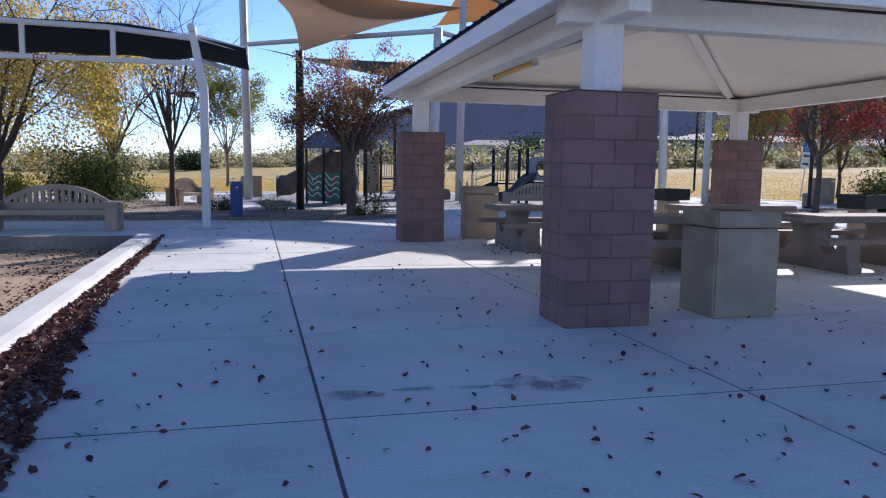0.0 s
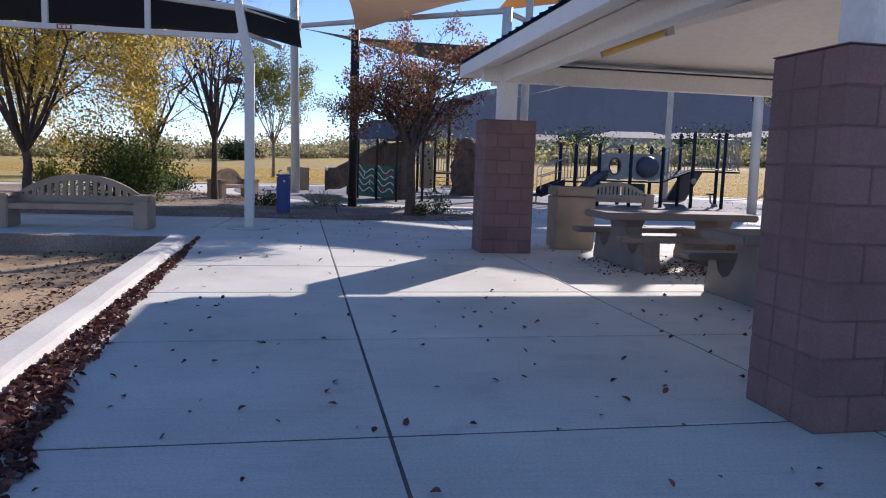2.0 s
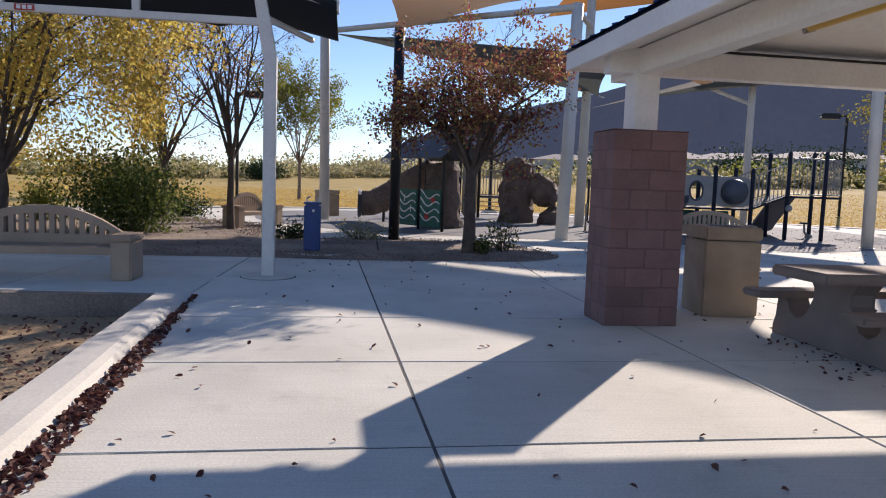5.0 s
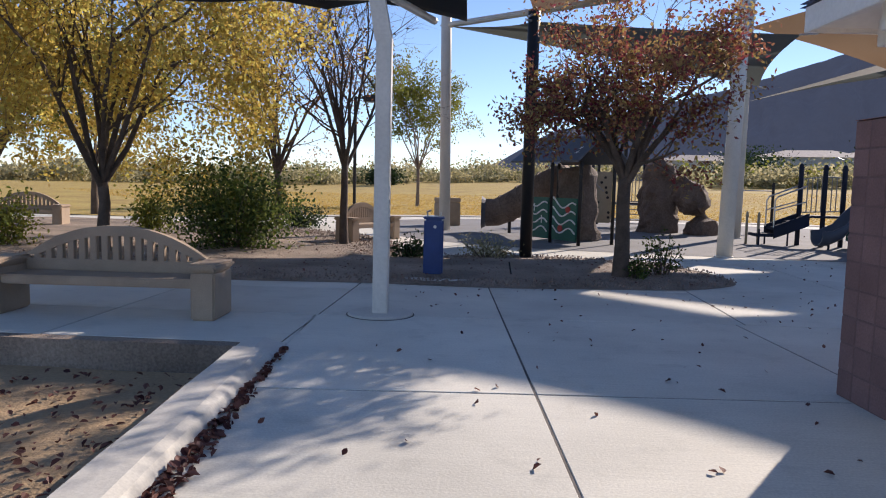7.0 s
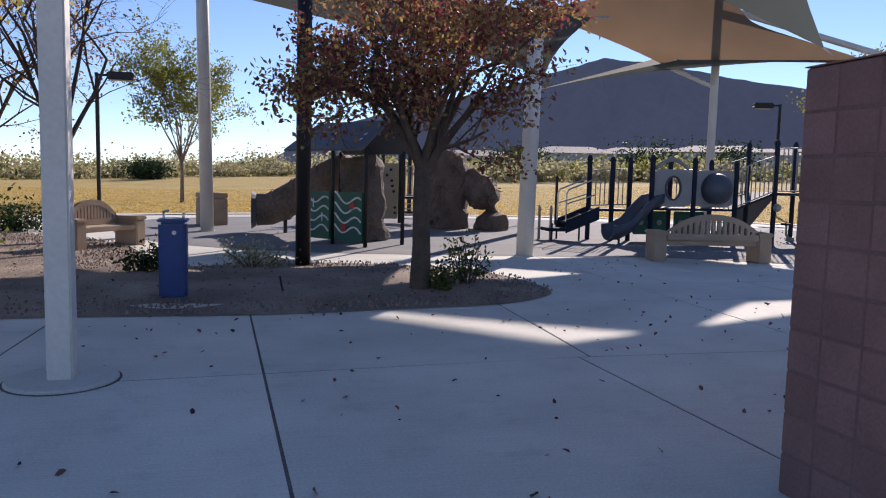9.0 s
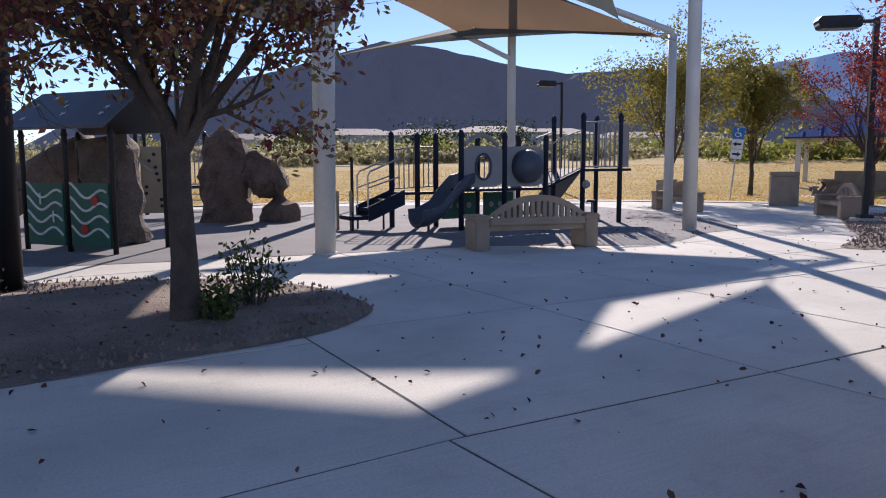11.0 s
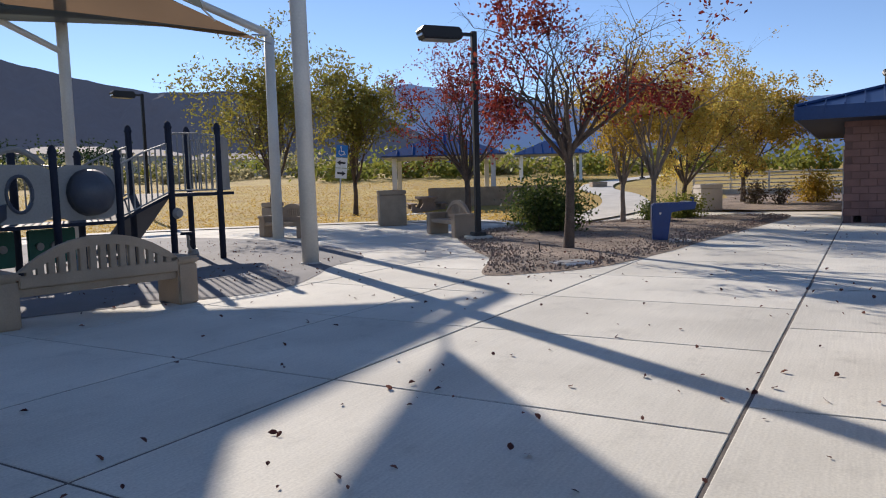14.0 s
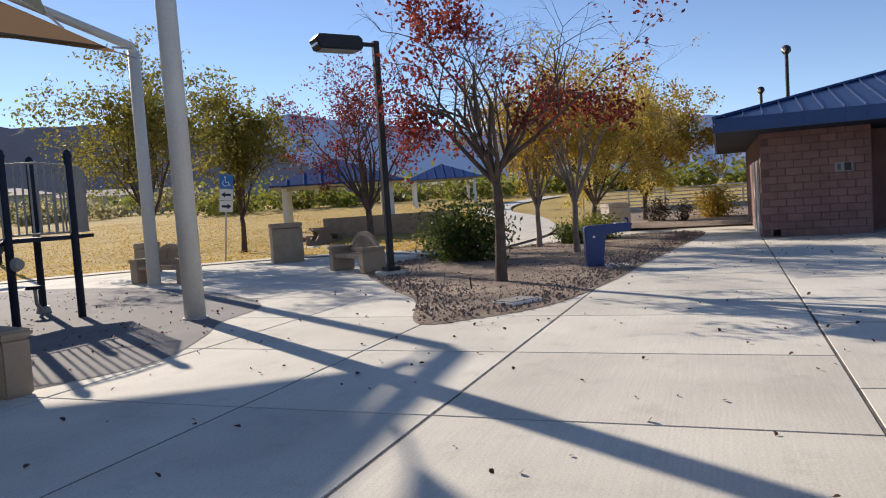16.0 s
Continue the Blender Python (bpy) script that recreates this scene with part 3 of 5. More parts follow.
bin_box(5.02, 6.42, ROT, 0.69, 0.58, 1.0)
bin_box(4.36, 14.30, ROT - 6, 0.66, 0.62, 1.03, label="tan exposed-aggregate concrete litter bin beside the column")


def picnic_table(x, y, rz, length=2.1):
    e = empty("picnic_table", x, y, 0, rz, label="brown exposed-aggregate concrete picnic table with attached benches", category="picnic table", group="pavilion tables")
    h = length / 2
    part("tabletop", boxm(-h, h, -0.40, 0.40, 0.665, 0.765, 0.02), "table", e)
    for s in (-1, 1):
        part("bench_seat", boxm(-h, h, s * 0.72 - 0.15, s * 0.72 + 0.15, 0.40, 0.475, 0.018), "table", e)
        b = bmesh.new()
        xx = s * h * 0.58
        outline = []
        half_prof = [(0.86, 0.0), (0.86, 0.10), (0.80, 0.20), (0.80, 0.40), (0.64, 0.40), (0.60, 0.27), (0.50, 0.21), (0.38, 0.24), (0.30, 0.34), (0.24, 0.46), (0.24, 0.56), (0.36, 0.68)]
        outline = half_prof + [(-a, z) for a, z in reversed(half_prof)]
        prism(b, outline, "x", xx - 0.12, xx + 0.12, 0.01)
        part("pedestal", b, "table", e)
    return e


picnic_table(5.25, 12.38, ROT, 2.3)
picnic_table(5.57, 9.42, ROT, 2.3)
picnic_table(8.75, 12.45, ROT, 2.3)
picnic_table(8.95, 9.6, ROT, 2.3)


# ---- trees ----
def rvec(rng):
    return Vector((rng.gauss(0, 1), rng.gauss(0, 1), rng.gauss(0, 1)))


def tree(name, x, y, height, trunk_h, spread, leaf, seed, density=6.0, leaf_size=0.06, bark="bark", r0=0.1, label="", forks=5, z=0.0, droop=0.0, levels=4, lean=(0, 0), bare=0.0, up=0.55):
    rng = random.Random(seed)
    e = empty(name, x, y, z, rng.uniform(0, 360), label=label, category="tree" if name != "shrub" else "shrub")
    tb, lb, tips = bmesh.new(), bmesh.new(), []
    top = Vector((lean[0], lean[1], trunk_h))
    pts = [Vector((0, 0, -0.05)), Vector((0, 0, 0.06)), top * 0.35 + Vector((rng.uniform(-.03, .03), rng.uniform(-.03, .03), 0)), top * 0.7 + Vector((rng.uniform(-.04, .04), rng.uniform(-.04, .04), 0)), top]
    tube(tb, pts, [r0 * 1.45, r0 * 1.15, r0 * 0.95, r0 * 0.85, r0 * 0.8], 10)
    bt = part("trunk", tb, bark, e, smooth=True)

    def grow(p, d, length, rad, lev):
        n = 3
        pts, rr = [p], [rad]
        for i in range(n):
            d = (d + rvec(rng) * 0.10 + Vector((0, 0, (0.10 if lev < 3 else -droop)))).normalized()
            p = p + d * length / n
            pts.append(p), rr.append(rad * (1 - 0.5 * (i + 1) / n))
            if lev >= 2:
                tips.append((p, lev))
        tube(lb, pts, rr, 5 if lev > 1 else 7, cap=False)
        if lev < levels:
            k = rng.choice((2, 3, 3)) if lev < levels - 1 else 3
            for i in range(k):
                q = pts[rng.choice((1, 2, 3, 3))]
                side = rvec(rng)
                side = (side - d * side.dot(d)).normalized()
                ang = rng.uniform(0.35, 0.85)
                nd = (d * math.cos(ang) + side * math.sin(ang)).normalized()
                grow(q, nd, length * rng.uniform(0.6, 0.8), rad * 0.48, lev + 1)

    ch = height - trunk_h
    for i in range(forks):
        a = 6.283 * (i + rng.uniform(-0.3, 0.3)) / forks
        tilt = rng.uniform(0.25, 1.0) * spread / max(ch, 0.1)
        d = Vector((math.cos(a) * tilt, math.sin(a) * tilt, 1.0 if i else 1.2)).normalized()
        grow(top - Vector((0, 0, rng.uniform(0, 0.12) * trunk_h)), d, ch * up * rng.uniform(0.75, 1.0), r0 * 0.52, 1)
    part("branch", lb, bark, e, smooth=True)
    if density:
        verts, faces = [], []
        for p, lev in tips:
            if noise.noise(p * 0.9 + Vector((seed, 0, 0))) < -0.32 + bare:
                continue
            for _ in range(int(density) + (rng.random() < density % 1)):
                c = p + rvec(rng) * 0.085 * ch * 0.35
                u = rvec(rng).normalized() * leaf_size * rng.uniform(0.7, 1.3)
                v = u.cross(rvec(rng)).normalized() * leaf_size * rng.uniform(0.45, 0.8)
                k = len(verts)
                verts += [c - u, c + v * 0.9 - u * 0.1, c + u, c - v * 0.9 - u * 0.1]
                faces.append((k, k + 1, k + 2, k + 3))
        raw("crown", verts, faces, leaf, e)
    return e


def shrub(x, y, w, h, leaf, seed, n=1400, leaf_size=0.05, label="", z=0.0, stems=9, sparse=0.0):
    rng = random.Random(seed)
    e = empty("shrub", x, y, z, rng.uniform(0, 360), label=label, category="shrub")
    sb, verts, faces, ends = bmesh.new(), [], [], []
    for i in range(stems):
        a, t = rng.uniform(0, 6.283), rng.uniform(0.1, 1.0)
        p1 = Vector((math.cos(a) * t * w * 0.45, math.sin(a) * t * w * 0.45, h * rng.uniform(0.55, 0.98) * (1 - 0.35 * t)))
        p0 = Vector((math.cos(a) * t * w * 0.1, math.sin(a) * t * w * 0.1, -0.03))
        m = p0.lerp(p1, 0.5) + rvec(rng) * 0.04
        tube(sb, [p0, m, p1], [0.014, 0.010, 0.004], 4, cap=False)
        ends += [(p0.lerp(p1, s)) for s in (0.35, 0.5, 0.65, 0.8, 0.9, 1.0)]
    part("stem", sb, "bark", e)
    for i in range(n):
        b = rng.choice(ends)
        c = b + rvec(rng) * 0.12 * (w + h) * 0.5 * (1 - sparse * 0.6)
        if c.z < 0.02:
            c.z = rng.uniform(0.02, 0.2)
        u = rvec(rng).normalized() * leaf_size * rng.uniform(0.6, 1.3)
        v = u.cross(rvec(rng)).normalized() * leaf_size * rng.uniform(0.4, 0.7)
        k = len(verts)
        verts += [c - u, c + v, c + u, c - v]
        faces.append((k, k + 1, k + 2, k + 3))
    raw("foliage", verts, faces, leaf, e)
    return e


tree("plum_tree", 2.12, 20.4, 4.9, 1.7, 3.7, "leaf_plum", 3, 7, 0.039, r0=0.128, label="ornamental pear with thinning plum and olive leaves in gravel", forks=11, up=0.46, levels=5, bare=0.04, droop=0.10)
tree("bare_tree", -3.4, 24.9, 6.5, 1.9, 2.5, "leaf_brush", 11, 0.10, 0.04, r0=0.095, label="bare dark-barked young tree in the planting bed", forks=9, levels=5)
tree("rust_tree", -6.3, 29.3, 6.4, 1.7, 3.2, "leaf_rust", 12, 2.6, 0.045, r0=0.11, label="thinning rust-leaved tree with a dark trunk", forks=9, levels=5)
tree("elm_tree", -7.3, 21.6, 7.4, 1.35, 5.4, "leaf_gold", 13, 18, 0.050, r0=0.12, label="broad elm with yellow-green autumn leaves", forks=10, droop=0.38, levels=5)
tree("elm_tree", -12.3, 25.5, 7.0, 1.7, 4.6, "leaf_gold", 14, 10, 0.062, r0=0.13, label="elm with olive and gold leaves at the lawn edge", forks=8, droop=0.22, levels=5)
tree("elm_tree", -14.5, 34, 7.0, 1.8, 4.2, "leaf_lime", 15, 10, 0.075, r0=0.13, label="yellow-green elm standing on the lawn", forks=7, droop=0.15, levels=5)
tree("young_tree", -4.6, 52.0, 7.6, 2.2, 3.0, "leaf_lime", 16, 7, 0.08, "bark_pale", r0=0.11, label="slender pale-barked tree with sparse olive leaves", forks=7, levels=5)
shrub(-5.4, 23.3, 2.9, 2.0, "leaf_green", 21, 8500, 0.050, "rounded dark green shrub with glossy leaves", stems=40)
tree("crape_tree", 17.1, 21.05, 5.7, 1.95, 4.6, "leaf_red", 4, 5.0, 0.048, r0=0.10, label="tree with the last scarlet leaves among bare twigs", forks=11, bare=0.46, droop=0.14, up=0.44, levels=5)
tree("crape_tree", 26.4, 28.2, 5.4, 1.5, 3.4, "leaf_red", 5, 3.2, 0.05, r0=0.12, label="red-leaved tree beside the far picnic tables", forks=9, bare=0.1, levels=5)
tree("elm_tree", 24.45, 35.85, 6.5, 1.5, 2.6, "leaf_olive", 6, 6, 0.072, r0=0.12, label="leaning elm with olive green leaves on the lawn", forks=8, lean=(0.3, 0), droop=0.10, levels=5)
tree("elm_tree", 29.3, 35.3, 5.2, 1.4, 2.2, "leaf_olive", 7, 6, 0.072, r0=0.11, label="small olive-leaved tree on the lawn", forks=8, z=0.1, levels=5)
tree("gold_tree", 23.05, 20.8, 4.9, 1.3, 2.3, "leaf_yellow", 8, 5, 0.042, "bark_pale", r0=0.085, label="golden-leaved tree with pale trunk in gravel", forks=8, levels=5, droop=0.06)
tree("gold_tree", 25.75, 22.4, 4.2, 1.2, 2.1, "leaf_yellow", 19, 6, 0.045, "bark_pale", r0=0.08, label="small yellow tree with a slim trunk in gravel", forks=8, levels=5, droop=0.06)
tree("gold_tree", 31.2, 21.6, 5.0, 1.1, 3.9, "leaf_gold", 9, 16, 0.052, "bark", r0=0.10, label="olive and gold tree beside the path", forks=9, levels=5, droop=0.1)
tree("gold_tree", 39.0, 20.6, 5.4, 1.2, 3.6, "leaf_yellow", 10, 10, 0.07, r0=0.12, label="bright yellow tree near the railing", forks=8, levels=5, droop=0.1)
shrub(21.6, 23.3, 2.4, 1.55, "leaf_green", 22, 5200, 0.055, "dense green shrub in the gravel bed", stems=30)


# ---- far things ----
def mountain(name, cx, cy, pts, depth, material, seed, label):
    """A long ridge whose crest follows a few heights along a line."""
    verts, faces, n, m = [], [], 300, 26
    for i in range(n + 1):
        s = i / n * (len(pts) - 1)
        k = min(int(s), len(pts) - 2)
        f = s - k
        f = f * f * (3 - 2 * f)
        a, b = pts[k], pts[k + 1]
        x, y, h = (a[q] * (1 - f) + b[q] * f for q in range(3))
        out = Vector((x - cx, y - cy, 0)).normalized()
        for j in range(m + 1):
            t = j / m
            q = Vector((x, y, 0)) - out * depth * (1 - t)
            g = abs(noise.fractal(Vector((x, y, h * t * 0.35)) * (8.5 / abs(Vector((x - cx, y - cy)).length)) * 2.2 + Vector((seed, 3, 0)), 0.9, 2.1, 6))
            q = q + out * depth * 0.4 * (g - 0.25) * min(1, 4 * t * (1 - t) + 0.25)
            z = h * (t ** 0.8) + h * 0.06 * noise.fractal(q * 0.012 + Vector((seed, 0, 0)), 1.0, 2.0, 5) * (0.25 + 0.75 * (1 - abs(2 * t - 1)))
            verts.append((q.x, q.y, max(z, -2) if t > 0 else -3))
    for i in range(n):
        for j in range(m):
            faces.append((i * (m + 1) + j, i * (m + 1) + j + 1, (i + 1) * (m + 1) + j + 1, (i + 1) * (m + 1) + j))
    return tagged(raw(name, verts, faces, material, smooth=True), label, "mountain", kind="structure")


def polar(dist, rows):
    """Crest points from bearings and elevations in degrees."""
    return [(2 + dist * math.sin(radians(a)), 14 + dist * math.cos(radians(a)), 1.5 + dist * math.tan(radians(el))) for a, el in rows]


mountain("backdrop_mountain", 2, 14, polar(720, [(-6, -0.3), (-2, 0.8), (0, 1.6), (4, 3.9), (10, 5.6), (16, 6.9), (20, 8.0), (25, 9.4), (29, 9.1), (34, 7.9), (39, 6.9), (44, 7.1), (50, 7.0), (54, 6.2), (59, 3.6), (66, 0.6), (72, -0.3)]), 110, "mountain", 1, "brown desert mountain behind the houses, haze painted on as glow")
mountain("backdrop_mountain_far", 2, 14, polar(2100, [(40, 4.0), (48, 6.2), (54, 7.2), (58, 7.5), (64, 6.6), (72, 5.4), (80, 5.0), (86, 5.3), (94, 5.0), (104, 5.2), (116, 4.0), (130, 2.5)]), 320, "farmountain", 5, "distant mountain range turned pale blue by painted haze glow")


# ---- play structures ----
def capped_post(parent, x, y, top, r=0.062, material="navy", name="post"):
    part(name, tubem([(x, y, 0), (x, y, top - 0.07), (x, y, top - 0.03), (x, y, top)], [r, r, r * 0.8, r * 0.35], 14), material, parent, smooth=True)
    part("clamp", tubem([(x, y, top - 0.14), (x, y, top - 0.10)], r + 0.012, 14), material, parent)


def barrier(parent, a, b, z0a, z0b, h, n, name="railing", material="greyplastic"):
    """Vertical bars between two rails from a to b."""
    a, b = Vector((*a, 0)), Vector((*b, 0))
    rail = part(name, tubem([a + Vector((0, 0, z0a + h)), a.lerp(b, 0.5) + Vector((0, 0, (z0a + z0b) / 2 + h + 0.04)), b + Vector((0, 0, z0b + h))], 0.018, 7), material, parent)
    part("lower_rail", tubem([a + Vector((0, 0, z0a + 0.05)), b + Vector((0, 0, z0b + 0.05))], 0.018, 7), material, rail)
    for k in range(n):
        s = (k + 0.5) / n
        p = a.lerp(b, s)
        z = z0a + (z0b - z0a) * s
        part("bar", tubem([p + Vector((0, 0, z + 0.05)), p + Vector((0, 0, z + h + 0.02))], 0.016, 6), material, rail)


def play_structure():
    e = empty("play_structure", label="navy and grey play structure with slides, decks and barred bridge", category="play structure")
    for x, y, t in ((8.33, 28.95, 2.24), (8.80, 28.55, 2.2), (9.3, 27.4, 2.23), (9.32, 28.6, 2.2), (10.46, 27.4, 2.2), (10.48, 28.6, 2.2), (11.64, 27.4, 2.16), (11.7, 28.6, 2.2), (12.78, 27.4, 2.72), (12.82, 28.6, 2.72), (14.4, 28.75, 2.78), (13.9, 27.3, 2.75)):
        capped_post(e, x, y, t)
    for x0, x1, y0, y1, z in ((8.3, 9.3, 28.4, 29.0, 0.84), (9.3, 10.46, 27.4, 28.6, 0.92), (10.46, 11.64, 27.4, 28.6, 0.92), (12.8, 14.4, 27.4, 28.7, 1.36)):
        part("deck", boxm(x0, x1, y0, y1, z - 0.06, z, 0.012), "navy", e)
    b = bmesh.new()
    prism(b, [(11.64, 0.86), (12.8, 1.30), (12.8, 1.36), (11.64, 0.92)], "y", 27.45, 28.55)
    part("bridge_ramp", b, "navy", e)
    barrier(e, (11.64, 27.4), (12.78, 27.4), 0.92, 1.36, 0.95, 9)
    barrier(e, (11.7, 28.6), (12.82, 28.6), 0.92, 1.36, 0.95, 9)
    barrier(e, (13.9, 27.3), (14.95, 28.1), 1.36, 1.36, 1.12, 10)
    barrier(e, (14.95, 28.1), (14.4, 28.75), 1.36, 1.36, 1.12, 6)
    barrier(e, (12.78, 27.4), (13.9, 27.3), 1.36, 1.36, 1.12, 9)
    barrier(e, (8.33, 28.95), (9.32, 28.6), 0.86, 0.92, 0.95, 9)
    barrier(e, (10.48, 28.6), (11.7, 28.6), 0.92, 0.92, 0.95, 9)
    # fanned deck edge, pod seat, climbing sheet
    b = bmesh.new()
    prism(b, [(13.9, 27.3), (14.97, 28.1), (14.4, 28.75), (12.8, 28.6), (12.8, 27.4)], "z", 1.29, 1.355)
    part("fan_deck", b, "navy", e)
    part("pod_seat", tubem([(14.1, 28.55, 0.46), (14.1, 28.55, 0.52)], [0.16, 0.13], 16), "navy", e)
    part("pod_stem", tubem([(14.35, 28.72, 0.05), (14.15, 28.6, 0.2), (14.1, 28.55, 0.46)], 0.035, 8), "greyplastic", e)
    part("pod_foot", tubem([(14.4, 28.75, 0.0), (14.4, 28.75, 0.12)], [0.13, 0.10], 14), "greyplastic", e)
    b = bmesh.new()
    prism(b, [(28.55, 1.32), (28.62, 1.32), (29.9, 0.25), (30.3, 0.12), (30.3, 0.05), (29.85, 0.17)], "x", 12.95, 13.75, 0.01)
    part("wide_slide", b, "bluegrey", e, "slate plastic slide bed")
    part("knob", tubem([(12.78, 27.28, 0.98), (12.78, 27.20, 0.98)], [0.11, 0.08], 14), "greyplastic", e)
    # curved slide towards the walkway
    path = [Vector((9.65, 27.75, 0.98)), Vector((9.35, 27.65, 0.92)), Vector((9.05, 27.6, 0.66)), Vector((8.8, 27.6, 0.36)), Vector((8.5, 27.65, 0.20)), Vector((8.3, 27.68, 0.18))]
    b = bmesh.new()
    rings = []
    for p in path:
        ring = []
        for k in range(9):
            a = math.pi * (k / 8)
            ring.append(b.verts.new(p + Vector((0, 0.34 * math.cos(a), 0.30 - 0.34 * math.sin(a) ** 0.6))))
        for k in range(8, -1, -1):
            a = math.pi * (k / 8)
            ring.append(b.verts.new(p + Vector((0, 0.39 * math.cos(a), 0.30 - 0.40 * math.sin(a) ** 0.6))))
        rings.append(ring)
    for r1, r2 in zip(rings, rings[1:]):
        for k in range(18):
            b.faces.new((r1[k], r1[(k + 1) % 18], r2[(k + 1) % 18], r2[k]))
    b.faces.new(rings[0]), b.faces.new(rings[-1][::-1])
    part("slide", b, "bluegrey", e, "slate plastic slide", smooth=True)
    part("slide_leg", tubem([(8.6, 27.65, 0), (8.6, 27.65, 0.2)], 0.03, 8), "navy", e)
    # window panel and tunnel
    for x0, x1 in ((9.36, 10.40), (10.52, 11.58)):
        b = bmesh.new()
        n = 20
        cx, cz, rx, rz_ = (x0 + x1) / 2, 1.42, 0.20, 0.28
        if x0 > 10:
            rx = rz_ = 0.30
        outer = []
        for k in range(n):
            a = 6.28319 * k / n
            c, s = math.cos(a), math.sin(a)
            m = max(abs(c) / ((x1 - x0) / 2), abs(s) / 0.46)
            outer.append((cx + c / m, cz + s / m))
        inner = [(cx + rx * math.cos(6.28319 * k / n), cz + rz_ * math.sin(6.28319 * k / n)) for k in range(n)]
        for k in range(n):
            j = (k + 1) % n
            prism(b, [inner[k], inner[j], outer[j], outer[k]], "y", 27.40, 27.46)
        bmesh.ops.remove_doubles(b, verts=b.verts, dist=0.001)
        part("panel", b, "greyplastic", e, "grey plastic panel with a round opening")
        part("opening_rim", tubem([(cx + rx * 1.02 * math.cos(6.28319 * k / 24), 27.39, cz + rz_ * 1.02 * math.sin(6.28319 * k / 24)) for k in range(25)], 0.03, 6), "bluegrey", e)
    part("bubble", tubem([(11.05, 27.4, 1.42), (11.05, 27.2, 1.42), (11.05, 27.05, 1.42), (11.05, 26.98, 1.42)], [0.40, 0.38, 0.26, 0.06], 18), "bluegrey", e, "domed dark plastic bubble", smooth=True)
    part("arch_top", tubem([(9.4 + 0.9 * k / 10, 27.43, 1.9 + 0.22 * math.sin(math.pi * k / 10)) for k in range(11)], 0.05, 8), "greyplastic", e)
    # transfer steps
    part("step", boxm(7.05, 7.62, 28.45, 29.1, 0.24, 0.33, 0.02), "navy", e)
    part("step", boxm(7.55, 8.0, 28.45, 29.1, 0.42, 0.50, 0.02), "navy", e)
    part("step", boxm(7.95, 8.36, 28.45, 29.1, 0.60, 0.68, 0.02), "navy", e)
    b = bmesh.new()
    prism(b, [(7.5, 0.20), (7.5, 0.54), (8.4, 0.90), (8.4, 0.56)], "y", 28.40, 28.445)
    part("stringer", b, "navy", e)
    b = bmesh.new()
    prism(b, [(7.5, 0.20), (7.5, 0.54), (8.4, 0.90), (8.4, 0.56)], "y", 29.105, 29.15)
    part("stringer", b, "navy", e)
    part("hoop", tubem([(9.0, 28.9, 0), (9.0, 28.9, 2.15), (9.06, 28.88, 2.33), (9.2, 28.84, 2.40), (9.34, 28.8, 2.33), (9.40, 28.78, 2.15), (9.40, 28.78, 0.9)], 0.022, 8), "steel", e)
    for x0, x1 in ((9.42, 10.38), (10.6, 11.5)):
        pn = part("play_panel", boxm(x0, x1, 28.50, 28.55, 0.18, 0.80, 0.02), "green", e, "green plastic activity panel under the deck")
        for k in range(3):
            part("knob", tubem([(x0 + 0.2 + 0.27 * k, 28.50, 0.5), (x0 + 0.2 + 0.27 * k, 28.46, 0.5)], 0.07, 12), "greyplastic", pn)
    for x, y in ((6.95, 28.9), (7.2, 28.72)):
        capped_post(e, x, y, 0.90, 0.035, "tanplastic", "short_post")
    for y in (28.45, 29.05):
        part("hand_rail", tubem([(7.5, y, 0.5), (7.5, y, 1.22), (7.56, y, 1.32), (7.66, y, 1.36), (8.3, y, 1.62)], 0.02, 8), "steel", e)
        part("hand_rail", tubem([(7.5, y, 0.95), (8.3, y, 1.2)], 0.016, 8), "steel", e)
    for x, y in ((7.15, 28.5), (7.5, 29.05), (7.9, 28.5)):
        part("support", tubem([(x, y, 0), (x, y, 0.45)], 0.025, 8), "navy", e)
    return e


play_structure()


